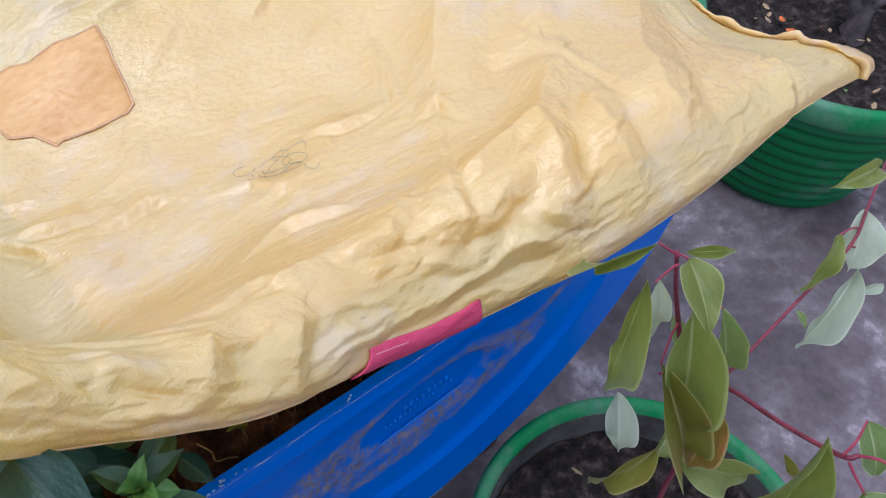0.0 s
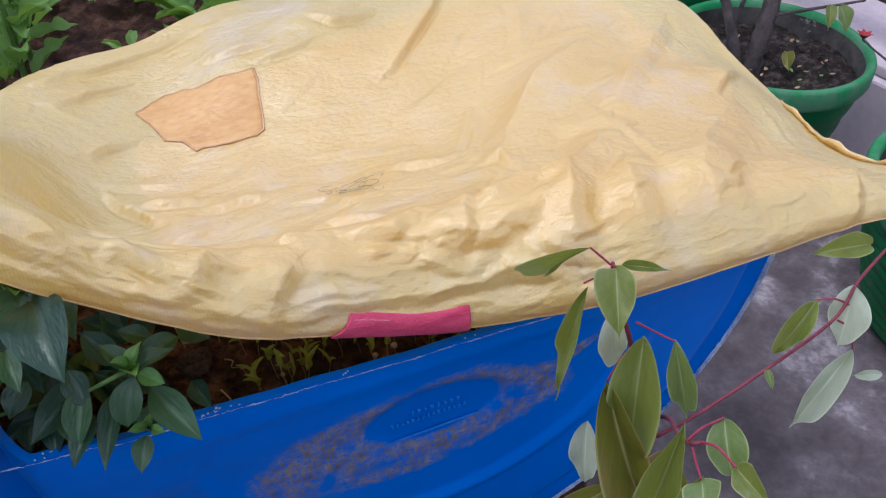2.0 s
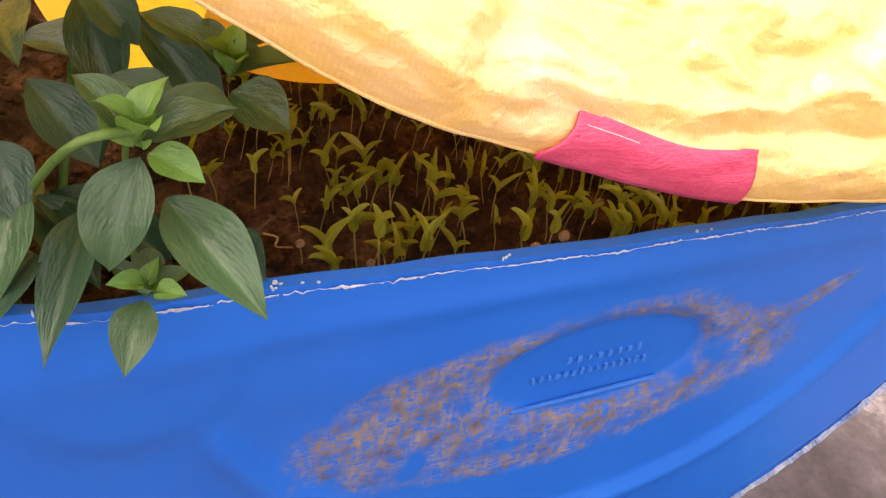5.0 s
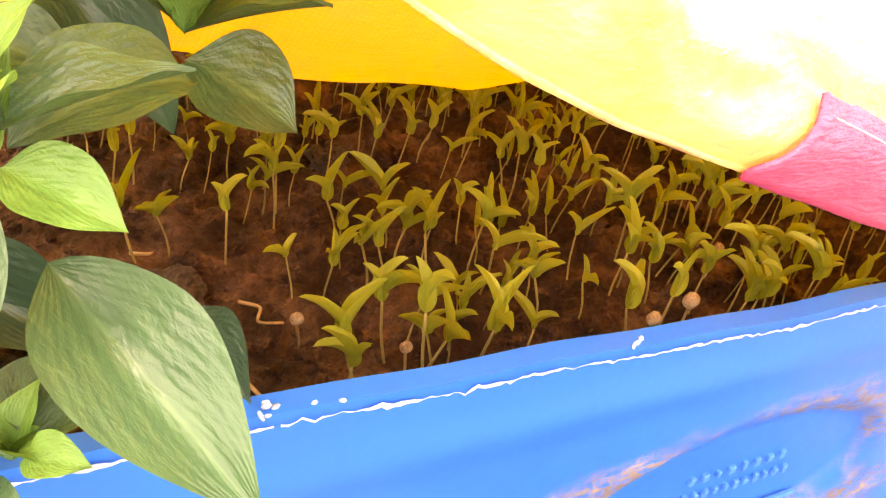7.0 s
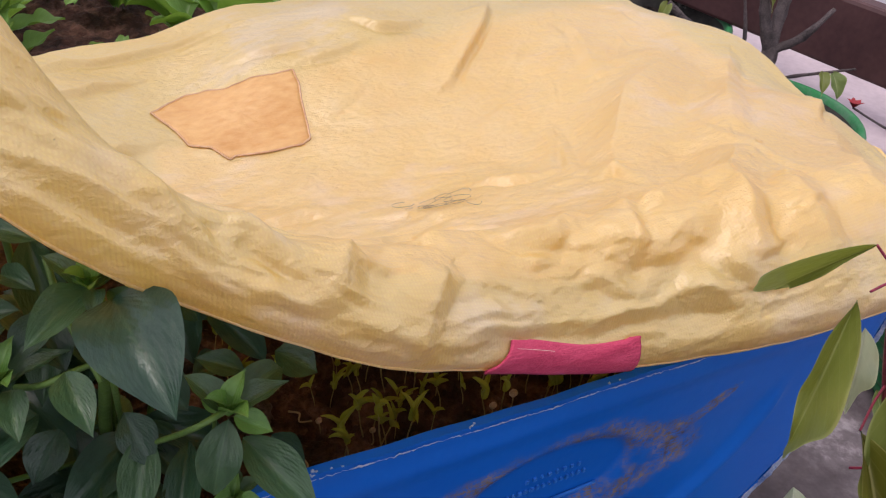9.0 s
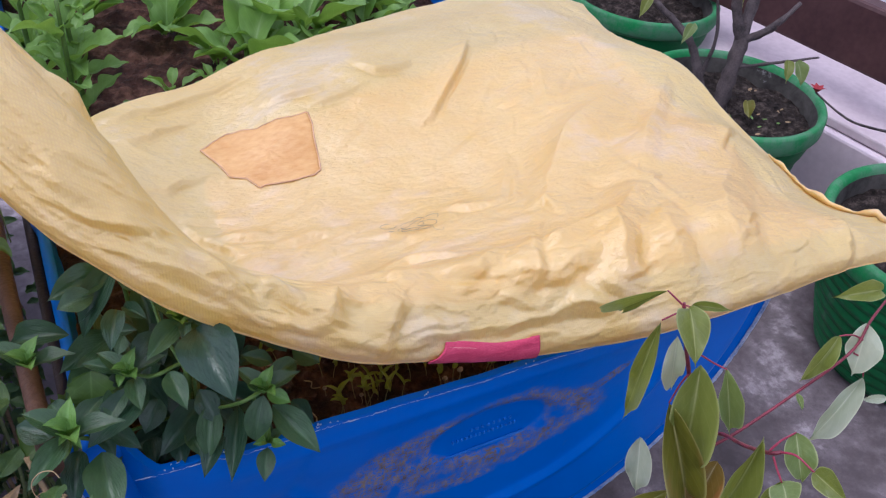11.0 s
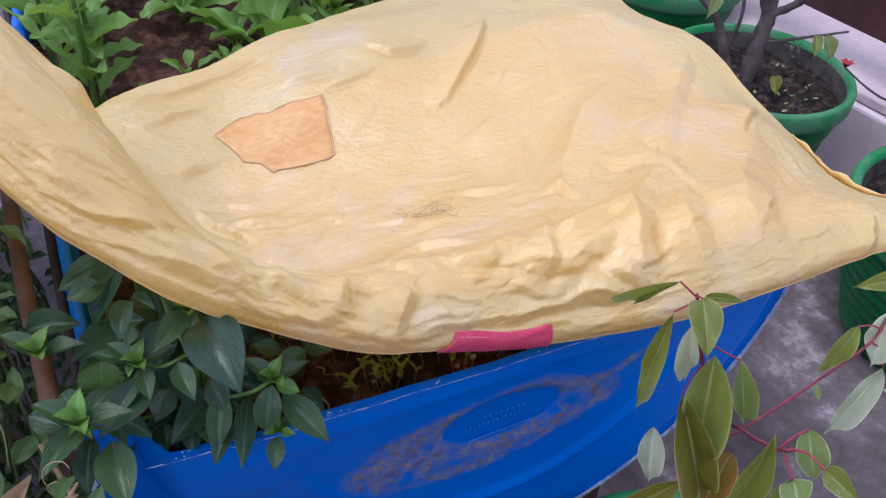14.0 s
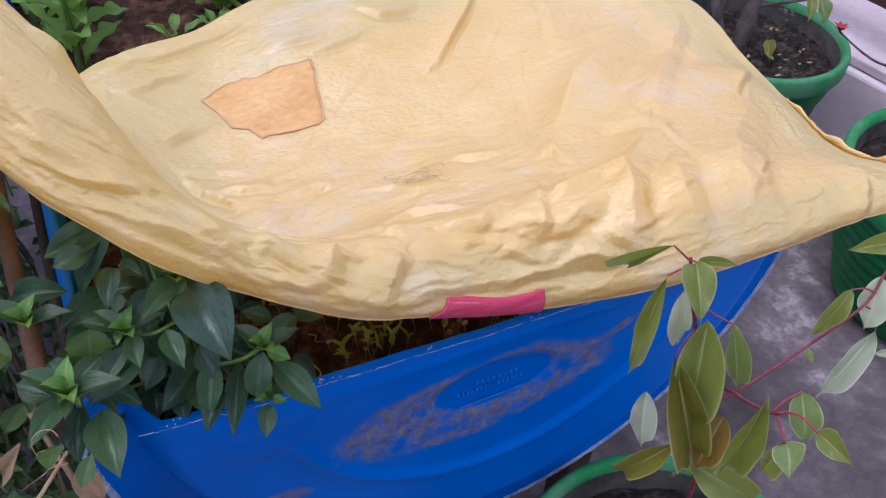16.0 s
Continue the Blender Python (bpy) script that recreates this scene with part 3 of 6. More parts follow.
def cut_edge():
    """White shavings and a pale line along the sawn top of the end panel."""
    rng = random.Random(4)
    verts, faces = [], []
    n = 420
    for i in range(n + 1):
        x = -0.258 + 0.516 * i / n
        z = rim_height(x)
        wob = 0.0010 * noise.noise(Vector((i * 0.5, 0, 3))) + 0.0006 * noise.noise(Vector((i * 1.7, 4, 3)))
        frz = max(0.00008, 0.00030 + 0.0007 * noise.noise(Vector((i * 0.12, 7, 1))) + 0.0005 * noise.noise(Vector((i * 0.8, 3, 1))))
        for dy, dz in ((-0.0003, -0.0021 + wob - frz), (-0.0003 - 0.4 * frz, -0.0021 + wob), (-0.0003, -0.0021 + wob + frz)):
            verts.append((x, dy - 0.0006 + panel_y(x, z - 0.003, 0), z + dz))
    faces = grid_faces(n + 1, 3)
    put("cut_line", mesh_of("cut_line", verts, [f for k, f in enumerate(faces) if noise.noise(Vector((k * 0.06, 9, 0))) > -0.55], M_WHITE), drum, None, "whitish sawn line under the rim")
    for x0, n_sh in ((-0.147, 7), (-0.135, 3), (-0.06, 3), (-0.235, 4), (-0.21, 3), (0.02, 2)):
        for _ in range(n_sh):
            bm = bmesh.new()
            m = Matrix.Translation((x0 + rng.uniform(-0.006, 0.006), rng.uniform(-0.001, 0.003), rim_height(x0) + rng.uniform(0, 0.001))) @ Euler((rng.uniform(0, 6), rng.uniform(0, 6), 0)).to_matrix().to_4x4() @ Matrix.Diagonal((rng.uniform(0.0006, 0.0017), 0.0007, 0.0004, 1))
            bmesh.ops.create_icosphere(bm, subdivisions=1, radius=1, matrix=m)
            part("shaving", bm, M_WHITE, drum)


cut_edge()


def moulded_marks():
    """Two rows of worn raised marks, a line and a tick on the oval plate."""
    rng = random.Random(8)
    bars = [(-0.004, 0.5045, 0.072, 0.0016, 0.03), (0.026, 0.5448, 0.012, 0.0012, 0.15)]
    for row, (x0, x1, z, k) in enumerate(((-0.033, 0.021, 0.5195, 15), (-0.018, 0.016, 0.5275, 8))):
        for i in range(k):
            x = x0 + (x1 - x0) * i / (k - 1)
            bars.append((x, z + 0.02 * x, 0.0020 * rng.uniform(0.7, 1.2), 0.0036 * rng.uniform(0.6, 1.0), 0.3))
    for x, z, w, h, lean in bars:
        ob = put("moulded_mark", box_mesh("moulded_mark", (w, 0.0016, h), M_BLUEMARK, 0.0004), drum, pose(x, 0.0044 if abs(z - 0.5045) > 0.004 else 0.0036, z, 0, -3 if w > 0.01 else rng.uniform(-12, 12), 0))


moulded_marks()


# ---- soil in the planter ----
def soil_z(x, y):
    v = Vector((x * 22, y * 22, 0.3))
    return 0.553 + 0.007 * noise.noise(v) + 0.005 * noise.noise(v * 2.7) + 0.0020 * noise.noise(v * 6.1) + 0.0045 * (0.45 - noise.voronoi(v * 3.7)[0][0]) + 0.0030 * (0.45 - noise.voronoi(v * 9.0)[0][0]) - 0.05 * max(0, abs(x) - 0.262)


def planter_soil():
    xs, ys = np.linspace(-0.272, 0.272, 300), np.concatenate([np.linspace(0.006, 0.25, 190), np.linspace(0.253, 0.88, 120)])
    verts = [(x, max(y, 0.042) if abs(x) > 0.234 else y, soil_z(x, y)) for y in ys for x in xs]
    ob = new("soil", mesh_of("soil", verts, grid_faces(len(ys), len(xs)), M_SOIL))
    tagged(ob, "dark brown crumbly moist soil filling the barrel", "soil", kind="stuff")


planter_soil()


def clod(at, r, seed, mat=M_SOIL):
    bm = bmesh.new()
    bmesh.ops.create_icosphere(bm, subdivisions=4, radius=r)
    for v in bm.verts:
        k = v.co.normalized() * 2.1 + Vector((seed, 0, 0))
        v.co *= 0.8 + 0.35 * noise.noise(k) + 0.14 * noise.noise(k * 3) + 0.07 * noise.noise(k * 8)
        v.co.z *= 0.75
    me = bpy.data.meshes.new("soil_clod")
    bm.to_mesh(me)
    bm.free()
    me.materials.append(mat)
    ob = new("soil_clod", me)
    ob.location = (at[0], at[1], soil_z(at[0], at[1]) + r * 0.5)
    return tagged(ob, "rough lump of dark soil lying on the bed", "clod", "soil clods")


for i, (x, y, r) in enumerate([(-0.1455, 0.079, 0.0125), (-0.165, 0.165, 0.013), (-0.178, 0.18, 0.010), (-0.083, 0.134, 0.008), (-0.01, 0.085, 0.006), (-0.19, 0.24, 0.011), (-0.17, 0.22, 0.008), (-0.098, 0.05, 0.004),
                               (0.03, 0.06, 0.004), (-0.16, 0.13, 0.005), (-0.12, 0.17, 0.007), (-0.125, 0.06, 0.0035), (-0.06, 0.045, 0.0035), (-0.03, 0.028, 0.005), (-0.24, 0.19, 0.008), (0.08, 0.09, 0.006)]):
    clod((x, y), r, i * 7.3, M_CLOD if i in (0, 3, 5) else M_SOIL)


def soil_crumbs():
    """Loose crumbs on the bare part of the bed."""
    rng = random.Random(17)
    bm = bmesh.new()
    bmesh.ops.create_icosphere(bm, subdivisions=1, radius=1)
    ico = [v.co.copy() for v in bm.verts]
    tri = [tuple(v.index for v in f.verts) for f in bm.faces]
    bm.free()
    verts, faces = [], []
    for k in range(3200):
        x, y = rng.uniform(-0.24, 0.17), 0.010 + 0.21 * rng.random()
        r = 0.0006 + 0.0026 * rng.random() ** 3
        turn = Euler((rng.uniform(0, 6), rng.uniform(0, 6), 0)).to_matrix()
        c = Vector((x, y, soil_z(x, y) + r * 0.3))
        n = len(verts)
        verts += [c + turn @ Vector((q.x * r * 1.25, q.y * r, q.z * r * 0.8)) * rng.uniform(0.7, 1.25) for q in ico]
        faces += [(a + n, b + n, d + n) for a, b, d in tri]
    ob = new("soil_crumbs", mesh_of("soil_crumbs", verts, faces, M_SOIL, None, False))
    tagged(ob, "loose dark brown crumbs of soil on the bed", "soil", kind="stuff")


soil_crumbs()


# ---- yellow sack laid over the bed ----
KX = np.array([-0.40, -0.34, -0.27, -0.235, -0.20, -0.13, -0.06, 0.01, 0.10, 0.20, 0.335, 0.50])
Y_FRONT = [0.083, 0.049, -0.002, -0.014, -0.016, -0.028, -0.023, -0.025, -0.039, -0.039, -0.023, -0.008]
Y_BACK = [0.311, 0.302, 0.323, 0.350, 0.374, 0.405, 0.441, 0.475, 0.512, 0.548, 0.569, 0.541]
X_BACK = [-0.383, -0.334, -0.268, -0.239, -0.203, -0.124, -0.049, 0.019, 0.099, 0.198, 0.321, 0.422]
V_KEYS = [0.0, 0.03, 0.09, 0.20, 0.32, 0.42, 0.58, 0.80, 1.0]
Z_ROWS = [
    [0.900, 0.857, 0.775, 0.748, 0.715, 0.670, 0.642, 0.622, 0.620, 0.624, 0.614, 0.570],
    [0.915, 0.877, 0.799, 0.765, 0.733, 0.693, 0.659, 0.640, 0.642, 0.639, 0.621, 0.574],
    [0.926, 0.900, 0.831, 0.792, 0.741, 0.702, 0.680, 0.673, 0.672, 0.659, 0.623, 0.571],
    [0.925, 0.907, 0.848, 0.793, 0.693, 0.661, 0.647, 0.643, 0.654, 0.651, 0.612, 0.561],
    [0.900, 0.890, 0.838, 0.773, 0.640, 0.612, 0.611, 0.621, 0.626, 0.648, 0.629, 0.577],
    [0.850, 0.850, 0.814, 0.744, 0.632, 0.607, 0.601, 0.603, 0.615, 0.637, 0.623, 0.593],
    [0.741, 0.751, 0.734, 0.686, 0.619, 0.597, 0.600, 0.609, 0.616, 0.630, 0.630, 0.619],
    [0.651, 0.646, 0.656, 0.644, 0.626, 0.609, 0.630, 0.642, 0.639, 0.632, 0.622, 0.598],
    [0.610, 0.615, 0.620, 0.629, 0.632, 0.629, 0.633, 0.625, 0.618, 0.613, 0.608, 0.593],
]
CREASES = []


def crease(height, steep, gentle, *line):
    """A sharp fold along a line of the cloth, in millimetres; its steep face lies to the right of the line.
    The line runs in cloth coordinates: x at the front hem, and the way over the cloth from that hem."""
    CREASES.append((0.88 * height / 1000, steep / 1000, 1.4 * gentle / 1000, line))


crease(9, 5, 16, (0.073, 0.369), (0.105, 0.399), (0.127, 0.417), (0.152, 0.440), (0.165, 0.455))
crease(17, 38, 30, (0.097, 0.185), (0.122, 0.217), (0.150, 0.240), (0.172, 0.261), (0.200, 0.276), (0.255, 0.301))
crease(3, 12, 22, (0.110, 0.192), (0.147, 0.200), (0.170, 0.182), (0.190, 0.163), (0.190, 0.147))
crease(13, 18, 24, (0.082, 0.044), (0.085, 0.070), (0.105, 0.104), (0.157, 0.144), (0.175, 0.148))
crease(8, 22, 24, (0.135, 0.031), (0.132, 0.071), (0.177, 0.149))
crease(3, 8, 16, (0.185, 0.156), (0.190, 0.125), (0.182, 0.080))
crease(11, 34, 26, (0.190, 0.042), (0.195, 0.073), (0.240, 0.115), (0.310, 0.157))
crease(6, 6, 14, (0.310, 0.176), (0.348, 0.196), (0.400, 0.214))
crease(9, 10, 20, (0.302, 0.000), (0.318, 0.018), (0.338, 0.037), (0.348, 0.050))
crease(7, 16, 22, (0.203, 0.184), (0.245, 0.223), (0.328, 0.283), (0.380, 0.308))
crease(8, 9, 18, (0.030, 0.087), (0.047, 0.088), (0.070, 0.098), (0.103, 0.107))
crease(5, 6, 14, (0.015, 0.054), (0.020, 0.071), (0.030, 0.093), (0.052, 0.130))
crease(8, 13, 20, (-0.005, 0.054), (0.010, 0.062), (0.032, 0.062), (0.052, 0.072), (0.068, 0.086))
crease(4, 6, 10, (-0.015, 0.047), (-0.003, 0.043), (0.010, 0.040))
crease(10, 12, 15, (0.035, 0.039), (0.047, 0.040), (0.065, 0.037))
crease(7, 8, 14, (-0.040, 0.025), (-0.015, 0.026), (0.005, 0.031), (0.022, 0.032), (0.035, 0.039))
crease(5, 7, 12, (0.060, 0.057), (0.068, 0.049), (0.080, 0.042))
crease(6, 6, 16, (0.027, 0.231), (0.040, 0.220), (0.062, 0.219))
crease(5, 5, 12, (0.082, 0.186), (0.097, 0.188), (0.095, 0.165))
crease(3, 6, 12, (0.068, 0.214), (0.095, 0.256), (0.115, 0.286))
crease(3.5, 7, 12, (0.080, 0.206), (0.103, 0.250), (0.117, 0.283))
crease(7, 6, 18, (-0.062, 0.138), (-0.043, 0.144), (-0.030, 0.137), (-0.010, 0.132))
crease(7, 7, 16, (-0.050, 0.066), (-0.038, 0.064), (-0.025, 0.065), (-0.015, 0.073), (0.003, 0.090))
crease(6, 5, 16, (-0.175, 0.318), (-0.168, 0.300), (-0.155, 0.278), (-0.145, 0.257))
crease(6, 6, 14, (-0.155, 0.289), (-0.140, 0.281), (-0.117, 0.273))
crease(5, 6, 16, (-0.115, 0.257), (-0.085, 0.251), (-0.073, 0.245))
crease(8, 5, 14, (-0.178, 0.033), (-0.170, 0.035), (-0.163, 0.034), (-0.153, 0.033))
crease(8, 8, 16, (-0.235, 0.020), (-0.218, 0.025), (-0.205, 0.023), (-0.193, 0.022), (-0.180, 0.023))
crease(6, 7, 14, (-0.213, 0.037), (-0.205, 0.033), (-0.195, 0.027), (-0.180, 0.030))
crease(5, 4, 16, (-0.265, 0.029), (-0.258, 0.031), (-0.248, 0.032), (-0.235, 0.036), (-0.225, 0.039))
crease(6, 8, 14, (-0.258, 0.109), (-0.250, 0.107), (-0.243, 0.118))
crease(4, 4, 10, (-0.210, 0.422), (-0.183, 0.461), (-0.155, 0.467), (-0.120, 0.474), (-0.075, 0.474))
crease(4, 4, 12, (-0.200, 0.401), (-0.170, 0.436), (-0.143, 0.441))
crease(5, 6, 12, (-0.183, 0.356), (-0.168, 0.368), (-0.153, 0.370))
crease(4.5, 5, 12, (-0.075, 0.422), (-0.048, 0.420), (-0.025, 0.421))
crease(3.5, 5, 12, (-0.040, 0.400), (-0.018, 0.404), (0.003, 0.410))
crease(6, 6, 14, (0.025, 0.448), (0.040, 0.438), (0.060, 0.440), (0.085, 0.452))
crease(8, 12, 12, (-0.143, 0.028), (-0.140, 0.037), (-0.135, 0.046), (-0.128, 0.050))
crease(7, 8, 14, (-0.110, 0.013), (-0.105, 0.027), (-0.095, 0.039), (-0.088, 0.044))
crease(6, 5, 10, (-0.173, 0.018), (-0.158, 0.020), (-0.143, 0.026))
crease(5, 5, 8, (-0.208, 0.011), (-0.190, 0.014), (-0.173, 0.015))
crease(4, 5, 8, (-0.140, 0.018), (-0.120, 0.018), (-0.103, 0.013))
crease(6, 7, 12, (-0.095, 0.017), (-0.065, 0.022), (-0.038, 0.024))
crease(3, 6, 14, (-0.178, 0.328), (-0.153, 0.319), (-0.128, 0.309))
crease(3.5, 5, 12, (-0.120, 0.073), (-0.095, 0.078), (-0.078, 0.058))
crease(3, 5, 16, (-0.055, 0.223), (-0.030, 0.213), (-0.015, 0.177))
crease(4, 9, 18, (0.228, 0.404), (0.213, 0.364), (0.188, 0.318))
crease(3, 8, 18, (0.120, 0.336), (0.092, 0.321), (0.062, 0.304))
crease(4, 8, 16, (-0.268, 0.055), (-0.263, 0.047), (-0.265, 0.029))


def cubic(xs, ys, q):
    """Smooth values between keys (Catmull-Rom on uneven keys)."""
    xs, ys, q = np.asarray(xs, float), np.asarray(ys, float), np.asarray(q, float)
    m = np.gradient(ys, xs)
    i = np.clip(np.searchsorted(xs, q) - 1, 0, len(xs) - 2)
    h = xs[i + 1] - xs[i]
    t = (q - xs[i]) / h
    return (2 * t ** 3 - 3 * t ** 2 + 1) * ys[i] + (t ** 3 - 2 * t ** 2 + t) * h * m[i] + (-2 * t ** 3 + 3 * t ** 2) * ys[i + 1] + (t ** 3 - t ** 2) * h * m[i + 1]


def sack_base(s, v):
    """Place on the smooth sack: s is x at the front hem, v runs from the front hem to the back hem."""
    s, v = np.asarray(s, float), np.asarray(v, float)
    y0, y1, x1 = cubic(KX, Y_FRONT, s), cubic(KX, Y_BACK, s), cubic(KX, X_BACK, s)
    rows = np.stack([cubic(KX, r, s) for r in Z_ROWS], -1)
    z = np.empty_like(s)
    flat_v, flat_rows = v.ravel(), rows.reshape(-1, len(V_KEYS))
    k = np.asarray(V_KEYS)
    i = np.clip(np.searchsorted(k, flat_v) - 1, 0, len(k) - 2)
    t = (flat_v - k[i]) / (k[i + 1] - k[i])
    g = np.gradient(flat_rows, k, axis=1)
    n = np.arange(len(flat_v))
    h = k[i + 1] - k[i]
    zz = (2 * t ** 3 - 3 * t ** 2 + 1) * flat_rows[n, i] + (t ** 3 - 2 * t ** 2 + t) * h * g[n, i] + (-2 * t ** 3 + 3 * t ** 2) * flat_rows[n, i + 1] + (t ** 3 - t ** 2) * h * g[n, i + 1]
    z = zz.reshape(s.shape)
    bulge = 0.055 * np.sin(np.pi * np.clip(v, 0, 1)) ** 0.8 * np.clip((s - 0.30) / 0.20, 0, 1) ** 1.5
    return np.stack([s + (x1 - s) * v - bulge, y0 + (y1 - y0) * v, z], -1)


def seg_distance(x, y, a, b):
    ax, ay, bx, by = *a, *b
    dx, dy = bx - ax, by - ay
    t = np.clip(((x - ax) * dx + (y - ay) * dy) / (dx * dx + dy * dy + 1e-9), 0, 1)
    px, py = x - ax - t * dx, y - ay - t * dy
    side = np.sign(px * dy - py * dx)
    return np.hypot(px, py), t, side


def lattice(u, w, seed):
    """Smooth noise in two coordinates, about -0.7 to 0.7."""
    rng = np.random.default_rng(seed)
    ang = rng.random((64, 64)) * 2 * np.pi
    gx, gy = np.cos(ang), np.sin(ang)
    iu, iw = np.floor(u).astype(int), np.floor(w).astype(int)
    fu, fw = u - iu, w - iw
    su, sw = fu * fu * fu * (fu * (6 * fu - 15) + 10), fw * fw * fw * (fw * (6 * fw - 15) + 10)

    def corner(a, b):
        i, j = (iu + a) % 64, (iw + b) % 64
        return gx[i, j] * (fu - a) + gy[i, j] * (fw - b)

    lo = corner(0, 0) * (1 - su) + corner(1, 0) * su
    hi = corner(0, 1) * (1 - su) + corner(1, 1) * su
    return lo * (1 - sw) + hi * sw


def cloth_length():
    """The way over the smooth cloth from the front hem, on a coarse grid."""
    S, V = np.meshgrid(np.linspace(-0.40, 0.50, 91), np.linspace(0, 1, 201), indexing="ij")
    step = np.linalg.norm(np.diff(sack_base(S, V), axis=1), axis=-1)
    return np.concatenate([np.zeros((91, 1)), np.cumsum(step, 1)], 1)


LENGTH = cloth_length()


def over_cloth(s, v):
    a, b = np.clip((s + 0.40) / 0.01, 0, 89.999), np.clip(v * 200, 0, 199.999)
    i, j = a.astype(int), b.astype(int)
    f, g = a - i, b - j
    return (LENGTH[i, j] * (1 - f) + LENGTH[i + 1, j] * f) * (1 - g) + (LENGTH[i, j + 1] * (1 - f) + LENGTH[i + 1, j + 1] * f) * g


def small_creases():
    """Short straight creases: along the hem in front, in mixed directions behind it."""
    rng = random.Random(29)
    out = []
    for k in range(330):
        front = k < 150
        c0, c1 = rng.uniform(-0.34, 0.46), (rng.uniform(0.004, 0.075) if front else rng.uniform(0.05, 0.50))
        if front and c0 > 0.12 and rng.random() < 0.6:
            continue
        turn = rng.gauss(0.0, 0.16) if front or rng.random() < 0.6 else rng.uniform(0.3, 1.5)
        if front and c0 < -0.12:
            turn -= 0.12
        half = 0.5 * (rng.uniform(0.012, 0.050) if front else rng.uniform(0.015, 0.060))
        w = rng.uniform(0.0016, 0.0045) if front else rng.uniform(0.0025, 0.007)
        high = w * rng.uniform(0.22, 0.60) * (1.0 if front else 0.42)
        dx, dy = half * math.cos(turn), half * math.sin(turn)
        bow = rng.uniform(-0.12, 0.12)
        out.append((high, w, w * rng.uniform(1.5, 3.0), ((c0 - dx, c1 - dy), (c0 - bow * dy, c1 + bow * dx), (c0 + dx, c1 + dy))))
    return out


SMALL = small_creases()


def wrinkles(s, v):
    """Height of the folds: long creases, short creases, and a slow waviness."""
    shape = s.shape
    x, y = s.ravel(), over_cloth(s, v).ravel()
    wx = x + 0.0020 * lattice(x / 0.021, y / 0.021, 1) + 0.0008 * lattice(x / 0.006, y / 0.006, 2)
    wy = y + 0.0020 * lattice(x / 0.021, y / 0.021, 3) + 0.0008 * lattice(x / 0.006, y / 0.006, 4)
    h = np.zeros_like(x)
    for c, (amp, steep, gentle, pts) in enumerate(CREASES + SMALL):
        reach = max(2.2 * steep, gentle) + 0.004
        px, py = [q[0] for q in pts], [q[1] for q in pts]
        near = np.nonzero((wx > min(px) - reach) & (wx < max(px) + reach) & (wy > min(py) - reach) & (wy < max(py) + reach))[0]
        if not len(near):
            continue
        ax, ay = wx[near], wy[near]
        best, sgn, tt = np.full(len(near), 9.0), np.zeros(len(near)), np.zeros(len(near))
        for k in range(len(pts) - 1):
            d, t, side = seg_distance(ax, ay, pts[k], pts[k + 1])
            m = d < best
            best, sgn, tt = np.where(m, d, best), np.where(m, side, sgn), np.where(m, (k + t) / (len(pts) - 1), tt)
        fade = np.sin(np.pi * np.clip(0.06 + 0.88 * tt, 0, 1)) ** 0.7
        down = np.clip(1 - best / steep, 0, 1) ** 1.15 - 0.30 * np.exp(-((best - 1.25 * steep) / (0.45 * steep)) ** 2) * (best > steep * 0.6)
        flat = np.clip(1 - best / gentle, 0, 1) ** 1.5
        h[near] += amp * fade * np.where(sgn > 0, down, flat)
    front = np.exp(-y / 0.05)
    left = np.clip((-x - 0.02) / 0.10, 0, 1)
    h += 0.0038 * lattice(x / 0.085, y / 0.060, 5) + 0.0012 * lattice(x / 0.040 + 0.3 * y / 0.04, y / 0.026, 6)
    pleat = 0.35 - np.abs(lattice(wx / 0.034, wy / 0.0095, 7))
    h += (0.0005 + 0.0042 * front * (0.45 + 0.55 * left)) * pleat
    facet = 0.35 - np.abs(lattice(wx / 0.020 + 0.4 * wy / 0.02, wy / 0.014, 8))
    h += (0.0004 + 0.0020 * front) * facet
    h += 0.00035 * lattice(x / 0.0045, y / 0.0032, 9)
    return h.reshape(shape)


def sack_surface(s, v, lift=0.0):
    """Places on the crumpled sack."""
    p = sack_base(s, v)
    e = 1e-3
    du = sack_base(np.clip(s + e, -0.4, 0.50), v) - sack_base(np.clip(s - e, -0.4, 0.50), v)
    dv = sack_base(s, np.clip(v + e, 0, 1)) - sack_base(s, np.clip(v - e, 0, 1))
    n = np.cross(du, dv)
    n /= np.linalg.norm(n, axis=-1, keepdims=True) + 1e-12
    sag = 0.0010 * np.sin(s * 57 + 1) + 0.0008 * np.sin(s * 131) + 0.0006 * np.sin(s * 260 + 2)
    p = p + np.stack([0 * s, 0 * s, sag * np.exp(-v / 0.035)], -1)
    h = (wrinkles(s, v) * (0.25 + 0.75 * np.clip(v / 0.05, 0, 1)) + lift)[..., None]
    # the last two centimetres roll under
    vc = 0.022
    c = sack_base(s, np.full_like(v, vc))
    far = sack_base(s, np.zeros_like(v)) - c
    length = np.linalg.norm(far, axis=-1, keepdims=True)
    t0 = far / length
    length = length * 1.03
    n0 = n - t0 * np.sum(n * t0, -1, keepdims=True)
    n0 /= np.linalg.norm(n0, axis=-1, keepdims=True) + 1e-12
    turn = 1.25
    th = np.clip((vc - v) / vc, 0, 1)[..., None] * turn
    rolled = c + (length / turn) * (np.sin(th) * t0 - (1 - np.cos(th)) * n0) + (np.cos(th) * n0 + np.sin(th) * t0) * h
    return np.where(v[..., None] < vc, rolled, p + n * h)


